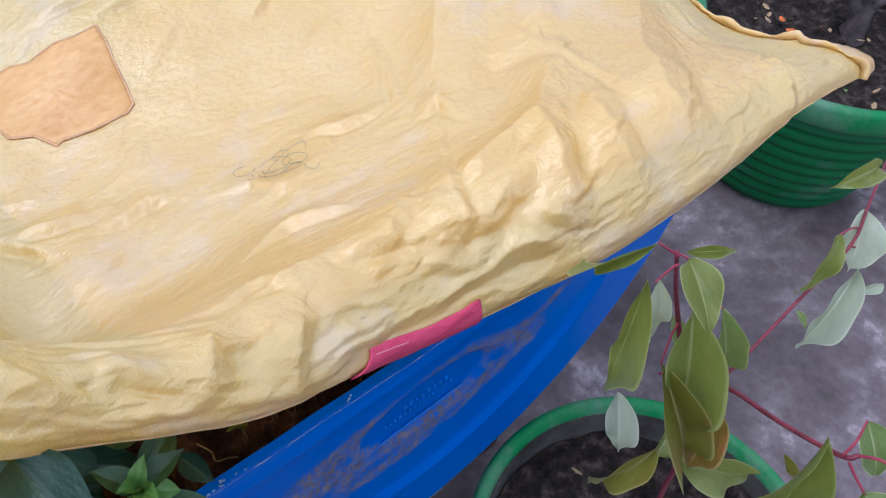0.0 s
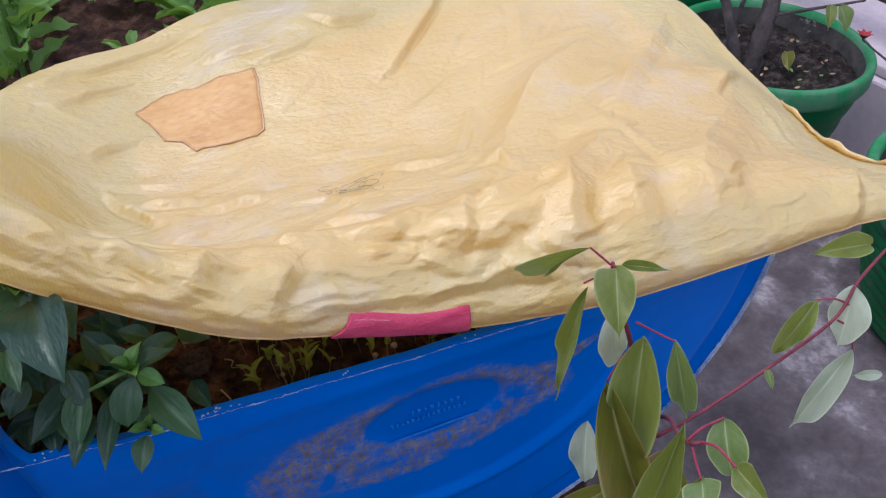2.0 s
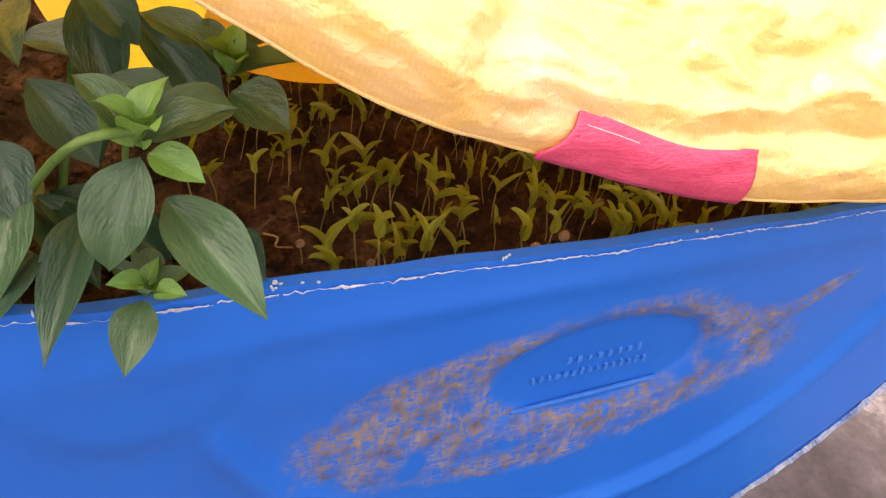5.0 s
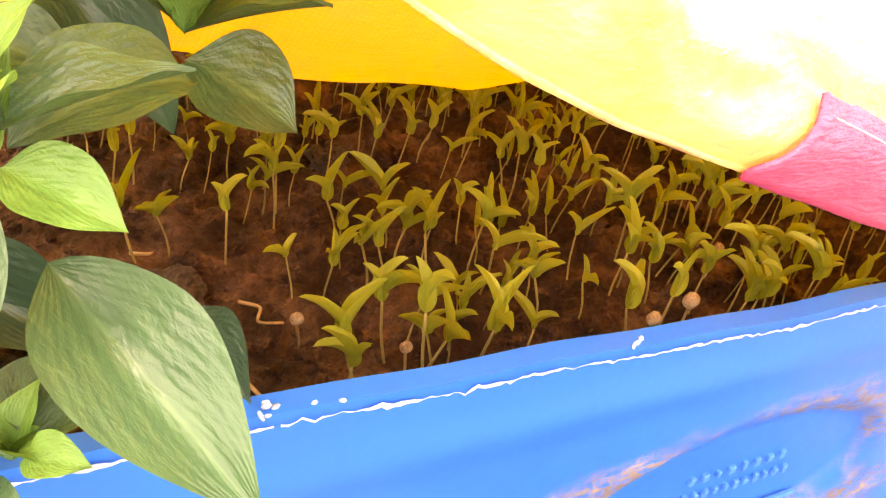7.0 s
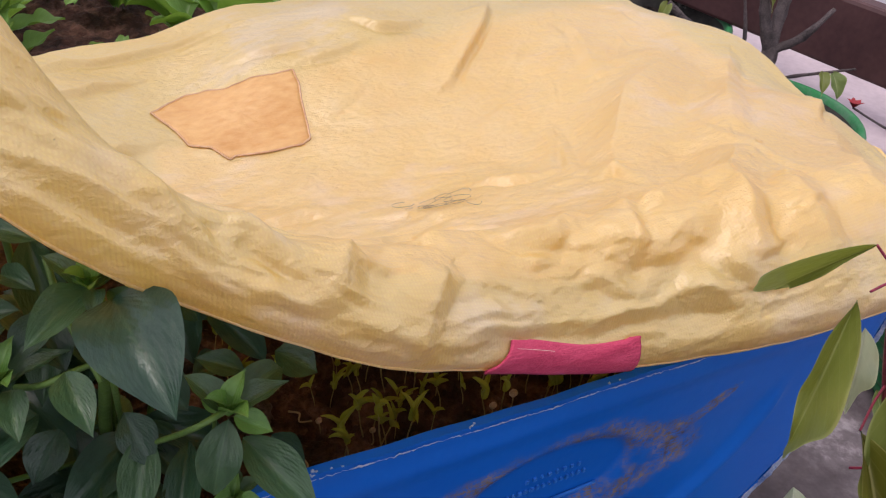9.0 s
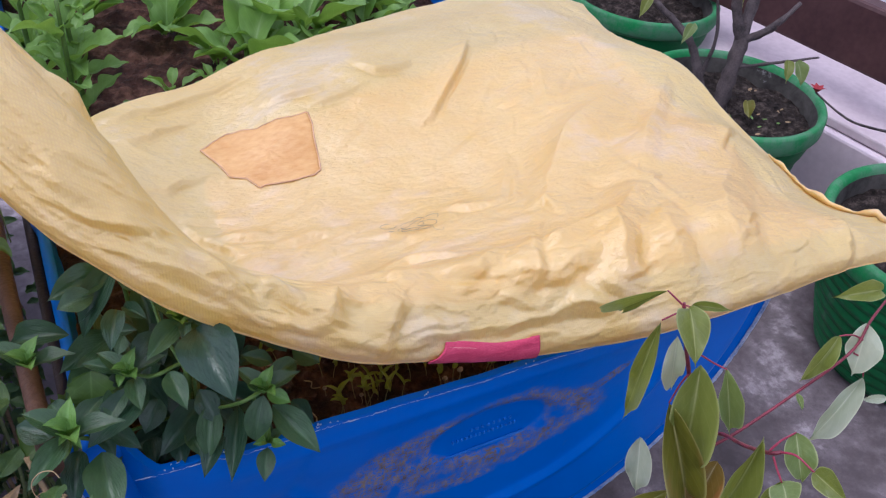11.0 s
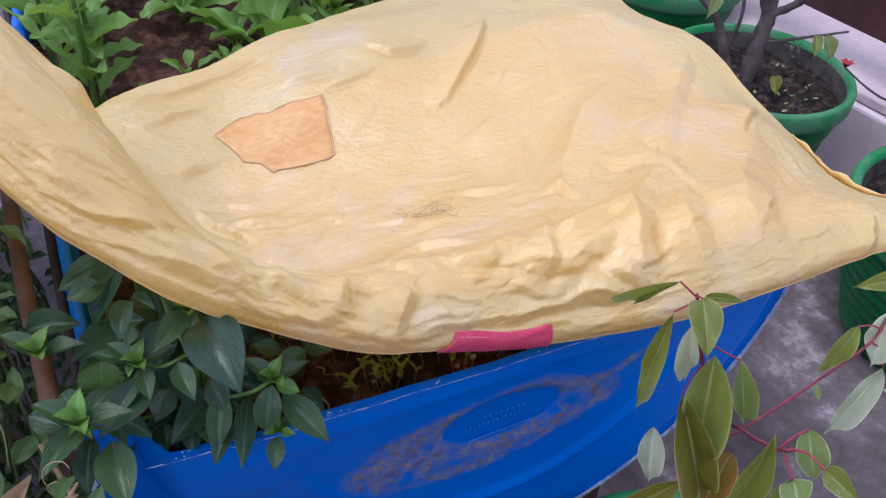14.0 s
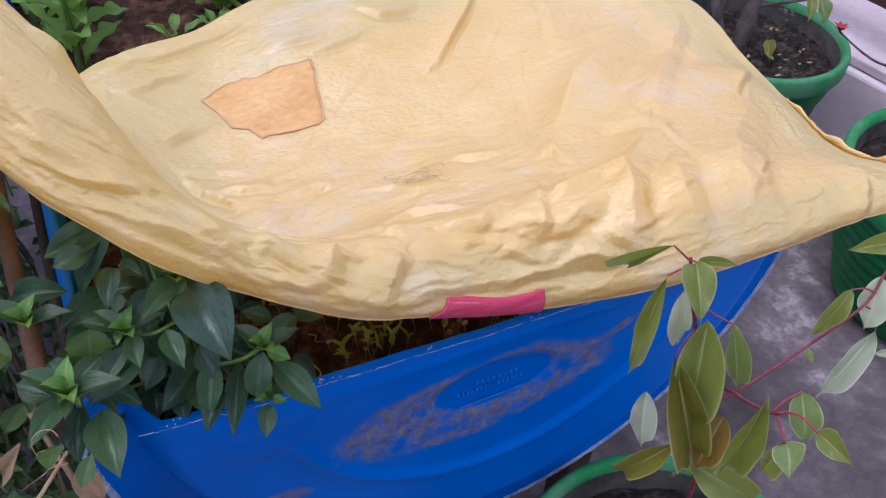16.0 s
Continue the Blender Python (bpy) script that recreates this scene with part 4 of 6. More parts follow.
def build_sack():
    sack = thing("sack", "crumpled pale yellow woven plastic sack spread over the planter", "sack", (0, 0.25, 0.6))
    s = np.linspace(-0.40, 0.50, 560)
    v = np.concatenate([np.linspace(0, 0.04, 36), np.linspace(0.0415, 0.25, 140), np.linspace(0.2525, 1, 300)])
    S, V = np.meshgrid(s, v, indexing="ij")
    P = sack_surface(S, V)
    uv = np.stack([(S + 0.4) / 0.90, V], -1).reshape(-1, 2)
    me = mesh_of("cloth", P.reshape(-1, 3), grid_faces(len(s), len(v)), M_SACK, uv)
    ob = put("cloth", me, sack)
    # the sack's lower layer sags on to the seedlings
    s2, v2 = np.linspace(-0.150, 0.34, 130), np.linspace(0.060, 0.72, 120)
    S2, V2 = np.meshgrid(s2, v2, indexing="ij")
    Q = sack_base(S2, V2)
    across = np.clip((S2 + 0.150) / 0.10, 0, 1) * np.clip((0.34 - S2) / 0.08, 0, 1)
    gap = np.interp(V2, [0.0, 0.06, 0.12, 0.20, 0.32, 0.42, 0.55, 0.72], [0.000, 0.001, 0.013, 0.023, 0.025, 0.018, 0.009, 0.003])
    L2 = over_cloth(S2, V2)
    ruck = 0.0030 * lattice(S2 / 0.06, L2 / 0.025, 12) + 0.0022 * (0.35 - np.abs(lattice(S2 / 0.03, L2 / 0.008, 13)))
    Q[..., 2] -= 0.0010 + gap * across - ruck * across
    put("lower_layer", mesh_of("lower_layer", Q.reshape(-1, 3), grid_faces(130, 120), M_SACK, np.stack([(S2 + 0.4) / 0.90, V2], -1).reshape(-1, 2)), sack, None, "sagging lower layer of the sack")
    hem = [tuple(q) for q in P[::3, 0]]
    put("front_hem", tube_mesh("front_hem", hem, 0.0007, 0.0007, M_SACK, 6, 420, 0.6), sack, None, "rolled front hem of the sack")
    return sack


sack = build_sack()


def uv_of(x, y):
    """Sack parameters whose smooth places have these x and y."""
    x, y = np.asarray(x, float), np.asarray(y, float)
    s, v = x.copy(), np.full(x.shape, 0.5)
    for _ in range(25):
        y0, y1, x1 = cubic(KX, Y_FRONT, s), cubic(KX, Y_BACK, s), cubic(KX, X_BACK, s)
        v = np.clip((y - y0) / (y1 - y0), 0, 1)
        bulge = 0.055 * np.sin(np.pi * v) ** 0.8 * np.clip((s - 0.30) / 0.20, 0, 1) ** 1.5
        s = np.clip(s + 0.7 * (x - s - (x1 - s) * v + bulge), -0.4, 0.50)
    return s, v


def cloth_patch(name, outline, mat, label, cells, lift):
    """A piece of cloth lying on the sack, cut along an outline in x and y: rings drawn in towards the middle."""
    c = np.mean(np.array(outline), 0)
    loop = []
    n_out = len(outline)
    for k in range(n_out):
        a, b = np.array(outline[k]), np.array(outline[(k + 1) % n_out])
        loop += [a + (b - a) * f for f in np.linspace(0, 1, 7)[:-1]]
    n = len(loop)
    q = np.concatenate([c + (np.array(loop) - c) * (1 - ring / cells * 0.985) for ring in range(cells + 1)])
    ss, vv = uv_of(q[:, 0], q[:, 1])
    lift_a = np.array([lift * (0.35 if i < n else 1.0) for i in range(len(ss))])
    P = sack_surface(np.array(ss), np.array(vv), lift_a)
    faces = []
    for r in range(cells):
        for k in range(n):
            k2 = (k + 1) % n
            faces.append((r * n + k, r * n + k2, (r + 1) * n + k2, (r + 1) * n + k))
    faces.append(tuple(cells * n + k for k in range(n)))
    me = mesh_of(name, P, faces, mat)
    ob = put(name, me, sack, None, label)
    so = ob.modifiers.new("thick", "SOLIDIFY")
    so.thickness, so.offset = 0.0008, -1
    return P[:n]


PATCH = [(-0.139, 0.318), (-0.125, 0.327), (-0.112, 0.333), (-0.098, 0.332), (-0.085, 0.326), (-0.067, 0.328), (-0.052, 0.325), (-0.037, 0.325), (-0.037, 0.312), (-0.040, 0.299), (-0.043, 0.277), (-0.046, 0.264), (-0.053, 0.260), (-0.076, 0.260), (-0.097, 0.264), (-0.102, 0.263), (-0.110, 0.276), (-0.123, 0.282), (-0.128, 0.297)]
edge = cloth_patch("patch", PATCH, M_PATCH, "amber cloth patch with a brownish hem", 14, 0.0006)
put("patch_hem", tube_mesh("patch_hem", [tuple(q + np.array((0, 0, 0.0006))) for q in edge[::2]] + [tuple(edge[0] + np.array((0, 0, 0.0006)))], 0.0008, 0.0008, M_PATCHEDGE, 5, 160), sack, None, "thin brownish hem")


def hem_tag():
    """Pink cloth tag sewn over the front hem."""
    s, v = np.linspace(-0.063, 0.010, 46), np.linspace(0.002, 0.0225, 16)
    S, V = np.meshgrid(s, v, indexing="ij")
    V = np.clip(V * (1 - 0.10 * np.sin((S + 0.064) / 0.078 * 3.1)) , 0, 1)
    S = S - 0.011 * np.clip((-0.030 - S) / 0.033, 0, 1) * (1 - V / V.max()) ** 1.5
    V = V + 0.0006 * np.sin((S + 0.06) * 120) * (V / V.max())
    P = sack_surface(S, V, np.full(S.shape, 0.0016))
    low = P[:, :1, :] + np.array((0, 0.001, -0.002))
    P = np.concatenate([low, P], 1)
    me = mesh_of("tag", P.reshape(-1, 3), grid_faces(46, 17), M_PINK)
    ob = put("tag", me, sack, None, "bright pink cloth tag on the hem")
    so = ob.modifiers.new("thick", "SOLIDIFY")
    so.thickness, so.offset = 0.0009, 0
    pts = [tuple(P[i, 12] + np.array((0, -0.0008, 0.0008))) for i in range(2, 16, 3)]
    put("thread", tube_mesh("thread", pts, 0.00010, 0.00010, M_THREAD, 5), sack, None, "loose pale thread")


hem_tag()


def side_hem():
    """The sewn double hem along the sack's end, turned up and wavy."""
    v = np.linspace(0.0, 0.34, 110)
    rows = []
    full = np.clip((0.34 - v) / 0.10, 0, 1) ** 0.7
    for k, (off, up) in enumerate(((-0.044, 0.0006), (-0.046, 0.0050), (-0.044, 0.0056), (-0.028, 0.0032), (-0.012, 0.0014), (0.0, 0.0004))):
        wob = (0.0040 * np.sin(v * 46) + 0.0030 * np.sin(v * 93 + 1) + 0.0014 * np.sin(v * 190)) * (off / -0.046)
        rise = up * (1 + 0.35 * np.sin(v * 61 + 2) + 0.2 * np.sin(v * 130))
        rows.append(sack_surface(np.clip(0.499 + (off + wob) * full, -0.4, 0.50), v, rise * (0.3 + 0.7 * full)))
    P = np.stack(rows, 1)
    me = mesh_of("end_hem", P.reshape(-1, 3), grid_faces(len(v), 6), M_SACK, np.zeros((P.shape[0] * 6, 2)))
    ob = put("end_hem", me, sack, None, "turned-up sewn hem of the sack")
    so = ob.modifiers.new("thick", "SOLIDIFY")
    so.thickness, so.offset = 0.0008, -1


side_hem()


def pen_marks():
    """A faded scribble on the sack: loops of thin dark line."""
    rng = random.Random(12)
    loops = [(0.006, 0.176, 0.010, 0.006, 0.5), (0.012, 0.172, 0.009, 0.012, 2.0), (0.016, 0.168, 0.008, 0.005, 0.2), (0.004, 0.165, 0.006, 0.008, 1.0), (-0.010, 0.188, 0.007, 0.004, 0.9), (0.018, 0.152, 0.004, 0.003, 0.0), (0.000, 0.172, 0.004, 0.003, 0.4), (0.010, 0.160, 0.005, 0.003, 1.2), (0.014, 0.182, 0.006, 0.003, 0.8), (-0.012, 0.176, 0.003, 0.002, 0.0)]
    for x0, y0, a, b, turn in loops:
        start, n = rng.uniform(0, 6), 20
        t = start + (5.6 if a > 0.005 else 3.8) * np.arange(n) / n
        u, w = 0.9 * a * np.cos(t), 1.7 * b * np.sin(t)
        x0, y0 = x0 - 0.012, y0 - 0.022
        s, v = uv_of(x0 + u * math.cos(turn) - w * math.sin(turn), y0 + u * math.sin(turn) + w * math.cos(turn))
        P = sack_surface(s, v, np.full(n, 0.0016))
        put("pen_mark", tube_mesh("pen_mark", [tuple(q) for q in P], 0.00014, 0.00014, M_INK, 4, 3 * n), sack, None, "faded dark pen scribble")


pen_marks()

# ---- seedlings under the sack ----
def seedling_parts(seed):
    rng = random.Random(seed)
    h = rng.uniform(0.013, 0.025)
    lean = Vector((rng.uniform(-0.3, 0.3), rng.uniform(-0.3, 0.3), 1))
    top = lean * h
    stem = tube_mesh("stem", [(0, 0, -0.004), tuple(lean * h * 0.4 + Vector((0.001, 0, 0))), tuple(top)], 0.0004, 0.00035, M_SPROUTSTEM, 5, 6)
    a = rng.uniform(0, 6.28)
    leaves = []
    for k in range(2 if rng.random() < 0.3 else 4):
        b = a + k * (3.14 if k < 2 else 1.5) + rng.uniform(-0.5, 0.5)
        ln, up = rng.uniform(0.010, 0.0175), rng.uniform(0.5, 2.6)
        tip = top + Vector((math.cos(b), math.sin(b), up)) * (ln / math.sqrt(1 + up * up))
        leaves.append((tuple(top), tuple(tip), rng.uniform(0.0019, 0.0030), (-math.cos(b) * up, -math.sin(b) * up, 1.0)))
    return stem, leaves


SPROUT = leaf_variants("strap", "sprout", (0.25, 1.5), 0.35, 0.02, 5)
models = []
for k in range(10):
    stem, leaves = seedling_parts(k + 3)
    sd = thing("seedling", "small pale green seedling with two narrow leaves in soil", "seedling", (0, 0, 0), "seedlings under the sack")
    put("stem", stem, sd)
    for i, (b, t, w, up) in enumerate(leaves):
        leaf_at(sd, SPROUT[(k + 2 * i) % 5], b, t, w, up)
    models.append(sd)
rng = random.Random(21)
spots = []
tries = 0
while len(spots) < 280 and tries < 9000:
    tries += 1
    x, y = rng.uniform(-0.17, 0.15), 0.012 + 0.18 * rng.random()
    thick = noise.noise(Vector((x * 14, y * 14, 4)))
    if (x < -0.095 and y < 0.10) or (x < -0.14 and y < 0.13) or (x < 0.0 and y < 0.040) or thick < -0.36 or rng.random() < (-x - 0.05) * 5:
        continue
    if x < -0.115 and rng.random() < 0.55:
        continue
    if all((x - a) ** 2 + (y - b) ** 2 > 0.0064 ** 2 for a, b in spots):
        spots.append((x, y))
spots += [(-0.1126, 0.031), (-0.1105, 0.033), (-0.096, 0.046), (-0.0925, 0.0305), (-0.090, 0.034), (-0.0945, 0.035), (-0.0664, 0.029), (-0.080, 0.0295), (-0.0341, 0.028), (-0.0242, 0.0285), (0.003, 0.029), (-0.0872, 0.072), (-0.1033, 0.0755), (-0.126, 0.093), (-0.1395, 0.101), (-0.148, 0.095), (-0.112, 0.075), (-0.160, 0.14), (-0.155, 0.15), (-0.150, 0.13)]
for i, (x, y) in enumerate(spots):
    m = models[i % 10]
    g = rng.uniform(0.66, 1.02) * (1.0 if y < 0.10 else 0.9) * (1.18 if i >= len(spots) - 20 and y < 0.05 else 1.0)
    place = pose(x, y, soil_z(x, y), 0, 0, rng.uniform(0, 360)) @ Matrix.Diagonal((g, g, g, 1))
    if i < 10:
        m.matrix_basis = place
    else:
        c = copy_thing(m, Matrix.Identity(4))
        c.matrix_basis = place


def husk(x, y, z, r):
    bm = bmesh.new()
    bmesh.ops.create_uvsphere(bm, u_segments=14, v_segments=10, radius=r)
    for v in bm.verts:
        v.co *= 1 + 0.08 * math.cos(8 * math.atan2(v.co.y, v.co.x))
        v.co.y *= 0.75
    ob = thing("seed_husk", "round tan ribbed seed husk above the soil", "seed", (x, y, z), "seed husks")
    part("shell", bm, M_SNAIL, ob)
    ob.children[0].location = (x, y, z)
    tube(ob, "root", [(x, y, z - r * 0.6), (x + 0.002, y + 0.002, z - 0.012), (x - 0.001, y + 0.003, soil_z(x, y) - 0.003)], 0.0004, 0.0004, M_DRY, 5)


for x, y, z, r in [(-0.037, 0.022, 0.575, 0.0021), (-0.023, 0.025, 0.576, 0.0024), (-0.118, 0.055, 0.563, 0.0018), (-0.095, 0.040, 0.562, 0.0017), (0.01, 0.05, 0.570, 0.002)]:
    husk(x, y, z, r)

for pts in [[(-0.135, 0.045), (-0.131, 0.037), (-0.132, 0.030), (-0.126, 0.027), (-0.121, 0.025)], [(-0.150, 0.10), (-0.146, 0.097), (-0.144, 0.102)], [(-0.127, 0.075), (-0.122, 0.072), (-0.124, 0.066), (-0.118, 0.064)]]:
    r = new("dry_root", tube_mesh("dry_root", [(a, b, soil_z(a, b) + 0.002) for a, b in pts], 0.0006, 0.0004, M_DRY, 5))
    tagged(r, "thin curly dry root lying on the soil", "root", "dry roots")


# ---- broad-leaved plant in the corner of the planter ----
broad_plant = thing("broad_leaf_plant", "dark green broad-leaved seedling plant spilling over the barrel rim", "plant", (-0.215, 0.045, 0.56))
BROAD = {k: leaf_variants("oval", k, (0.3, 1.25), 0.32, 0.035, 5) for k in ("m", "y", "d")}
count = [0]


def BL(base, tip, width, kind):
    count[0] += 1
    leaf_at(broad_plant, BROAD[kind][(count[0] * 3) % 5], base, tip, width * 0.9)


BL((-0.179, -0.006, 0.646), (-0.189, -0.018, 0.622), 0.018, "m")
BL((-0.173, -0.003, 0.631), (-0.155, -0.036, 0.614), 0.0205, "m")
BL((-0.176, 0.0, 0.646), (-0.152, 0.012, 0.648), 0.015, "m")
BL((-0.177, -0.006, 0.647), (-0.165, -0.015, 0.643), 0.011, "y")
BL((-0.180, -0.003, 0.647), (-0.186, 0.004, 0.660), 0.011, "y")
BL((-0.178, -0.004, 0.647), (-0.174, -0.002, 0.662), 0.007, "y")
BL((-0.181, -0.016, 0.609), (-0.189, -0.033, 0.600), 0.013, "m")
BL((-0.181, -0.013, 0.612), (-0.190, -0.016, 0.616), 0.006, "y")
BL((-0.178, -0.015, 0.611), (-0.171, -0.022, 0.614), 0.007, "y")
BL((-0.179, -0.009, 0.609), (-0.177, 0.002, 0.612), 0.009, "d")
BL((-0.212, 0.002, 0.705), (-0.207, -0.047, 0.694), 0.034, "d")
BL((-0.217, 0.014, 0.702), (-0.241, -0.004, 0.697), 0.015, "m")
BL((-0.216, 0.009, 0.705), (-0.219, -0.002, 0.702), 0.008, "m")
BL((-0.212, 0.013, 0.701), (-0.201, -0.004, 0.693), 0.010, "m")
BL((-0.216, 0.016, 0.704), (-0.216, 0.034, 0.701), 0.008, "m")
BL((-0.213, 0.015, 0.704), (-0.203, 0.025, 0.701), 0.006, "m")
BL((-0.230, -0.007, 0.687), (-0.227, -0.031, 0.680), 0.014, "m")
BL((-0.250, 0.021, 0.666), (-0.272, 0.032, 0.670), 0.009, "m")
BL((-0.247, 0.018, 0.663), (-0.247, -0.003, 0.658), 0.013, "m")
BL((-0.247, 0.022, 0.667), (-0.241, 0.023, 0.668), 0.006, "y")
BL((-0.252, 0.021, 0.666), (-0.256, 0.012, 0.665), 0.006, "y")
BL((-0.253, 0.023, 0.654), (-0.266, 0.005, 0.645), 0.015, "m")
BL((-0.240, 0.021, 0.646), (-0.279, 0.002, 0.634), 0.023, "d")
BL((-0.287, 0.002, 0.646), (-0.311, -0.024, 0.644), 0.015, "m")
BL((-0.283, 0.006, 0.649), (-0.264, 0.019, 0.653), 0.014, "m")
BL((-0.287, 0.008, 0.651), (-0.291, 0.025, 0.653), 0.016, "m")
BL((-0.293, 0.008, 0.645), (-0.312, 0.021, 0.646), 0.019, "d")
BL((-0.284, 0.001, 0.652), (-0.286, 0.001, 0.661), 0.005, "y")
BL((-0.284, -0.000, 0.651), (-0.281, -0.011, 0.650), 0.005, "y")
BL((-0.286, 0.001, 0.652), (-0.282, -0.000, 0.663), 0.004, "y")
BL((-0.287, 0.000, 0.651), (-0.292, -0.008, 0.654), 0.005, "y")
BL((-0.272, 0.001, 0.628), (-0.273, -0.040, 0.616), 0.025, "m")
BL((-0.283, 0.014, 0.620), (-0.292, -0.014, 0.605), 0.017, "d")
BL((-0.206, 0.013, 0.630), (-0.216, -0.012, 0.608), 0.017, "m")
BL((-0.190, 0.014, 0.619), (-0.205, -0.026, 0.599), 0.016, "d")
BL((-0.225, 0.029, 0.602), (-0.231, 0.001, 0.592), 0.019, "d")
BL((-0.230, 0.041, 0.586), (-0.261, 0.031, 0.583), 0.016, "d")
BL((-0.247, 0.039, 0.698), (-0.256, 0.017, 0.689), 0.014, "d")
BL((-0.257, 0.061, 0.693), (-0.278, 0.059, 0.690), 0.017, "m")
BL((-0.247, 0.029, 0.687), (-0.253, 0.022, 0.680), 0.010, "m")
BL((-0.249, 0.070, 0.688), (-0.269, 0.060, 0.676), 0.013, "d")
BL((-0.229, 0.044, 0.704), (-0.243, 0.058, 0.704), 0.012, "m")
BL((-0.226, 0.035, 0.709), (-0.218, 0.032, 0.692), 0.011, "d")
BL((-0.219, 0.045, 0.705), (-0.196, 0.043, 0.691), 0.012, "d")
BL((-0.152, 0.026, 0.595), (-0.143, 0.003, 0.592), 0.014, "d")
BL((-0.187, 0.057, 0.664), (-0.173, 0.051, 0.646), 0.015, "d")
BL((-0.202, 0.039, 0.644), (-0.186, 0.027, 0.622), 0.018, "d")
BL((-0.229, 0.034, 0.678), (-0.246, 0.024, 0.668), 0.015, "d")
BL((-0.234, 0.027, 0.630), (-0.246, 0.013, 0.618), 0.018, "d")
BL((-0.212, 0.019, 0.638), (-0.205, 0.001, 0.624), 0.017, "d")
BL((-0.253, 0.044, 0.660), (-0.268, 0.042, 0.644), 0.013, "d")
BL((-0.265, 0.035, 0.634), (-0.280, 0.031, 0.631), 0.015, "d")
BL((-0.220, 0.017, 0.605), (-0.217, -0.004, 0.602), 0.013, "m")
BL((-0.242, 0.032, 0.591), (-0.243, 0.012, 0.588), 0.014, "d")
BL((-0.182, 0.039, 0.627), (-0.164, 0.056, 0.619), 0.014, "d")
BL((-0.239, 0.037, 0.681), (-0.256, 0.052, 0.668), 0.012, "m")
BL((-0.233, 0.033, 0.691), (-0.243, 0.055, 0.685), 0.010, "m")
BL((-0.205, 0.006, 0.611), (-0.221, -0.019, 0.603), 0.015, "d")
BL((-0.264, 0.019, 0.624), (-0.250, 0.001, 0.622), 0.013, "d")
BL((-0.152, 0.041, 0.650), (-0.172, 0.056, 0.654), 0.014, "d")
BL((-0.149, 0.044, 0.647), (-0.130, 0.055, 0.645), 0.011, "m")
BL((-0.150, 0.040, 0.650), (-0.154, 0.049, 0.656), 0.007, "m")
BL((-0.149, 0.034, 0.650), (-0.141, 0.034, 0.654), 0.008, "m")
BL((-0.151, 0.025, 0.645), (-0.136, 0.014, 0.638), 0.019, "m")
BL((-0.166, 0.017, 0.646), (-0.183, 0.026, 0.651), 0.012, "m")
BL((-0.150, 0.037, 0.651), (-0.146, 0.042, 0.655), 0.005, "y")
tube(broad_plant, "stem", [(-0.179, -0.011, 0.657), (-0.196, -0.013, 0.653), (-0.216, 0.044, 0.589), (-0.227, 0.029, 0.594)], 0.0013, 0.0010, M_STEM)
tube(broad_plant, "stem", [(-0.181, 0.002, 0.606), (-0.182, 0.006, 0.625), (-0.181, 0.0, 0.652)], 0.0009, 0.0008, M_STEM)
tube(broad_plant, "stem", [(-0.213, 0.028, 0.688), (-0.215, 0.015, 0.675), (-0.214, 0.050, 0.595), (-0.223, 0.033, 0.580)], 0.0013, 0.0010, M_STEM)
tube(broad_plant, "stem", [(-0.248, 0.044, 0.641), (-0.237, 0.010, 0.669), (-0.221, 0.012, 0.671), (-0.216, 0.007, 0.668)], 0.0013, 0.0010, M_STEM)
tube(broad_plant, "stem", [(-0.287, 0.003, 0.647), (-0.270, 0.011, 0.628), (-0.247, 0.025, 0.612), (-0.221, 0.039, 0.597)], 0.0013, 0.0010, M_STEM)
tube(broad_plant, "stem", [(-0.215, 0.007, 0.668), (-0.211, 0.046, 0.591), (-0.220, 0.031, 0.578)], 0.0013, 0.0010, M_STEM)
tube(broad_plant, "stem", [(-0.228, 0.040, 0.699), (-0.226, 0.026, 0.685), (-0.219, 0.007, 0.667)], 0.0013, 0.0010, M_STEM)
tube(broad_plant, "stem", [(-0.215, 0.05, 0.54), (-0.218, 0.04, 0.60), (-0.216, 0.015, 0.67)], 0.0032, 0.0024, M_STEM)
tube(broad_plant, "stem", [(-0.222, 0.03, 0.585), (-0.24, 0.06, 0.56), (-0.235, 0.07, 0.545)], 0.003, 0.003, M_STEM)


for b, t, w, k in [((-0.245, 0.075, 0.695), (-0.282, 0.070, 0.690), 0.022, "m"), ((-0.240, 0.08, 0.700), (-0.268, 0.055, 0.668), 0.020, "d"), ((-0.232, 0.07, 0.69), (-0.228, 0.045, 0.655), 0.020, "m"), ((-0.238, 0.09, 0.71), (-0.262, 0.11, 0.715), 0.022, "m"),
                   ((-0.230, 0.08, 0.69), (-0.205, 0.06, 0.675), 0.018, "d"), ((-0.250, 0.06, 0.66), (-0.285, 0.045, 0.655), 0.020, "m"), ((-0.245, 0.06, 0.65), (-0.262, 0.03, 0.622), 0.021, "d"), ((-0.225, 0.06, 0.67), (-0.238, 0.03, 0.640), 0.020, "m")]:
    BL(b, t, w, k)
for b, t, w, k in [((-0.186, 0.064, 0.658), (-0.178, 0.045, 0.630), 0.019, "d"), ((-0.172, 0.064, 0.650), (-0.150, 0.046, 0.620), 0.018, "d")]:
    BL(b, t, w, k)
tube(broad_plant, "stem", [(-0.205, 0.055, 0.55), (-0.192, 0.062, 0.62), (-0.184, 0.064, 0.675)], 0.0018, 0.0012, M_STEM)
tube(broad_plant, "stem", [(-0.225, 0.05, 0.55), (-0.235, 0.06, 0.62), (-0.240, 0.08, 0.70)], 0.0022, 0.0014, M_STEM)
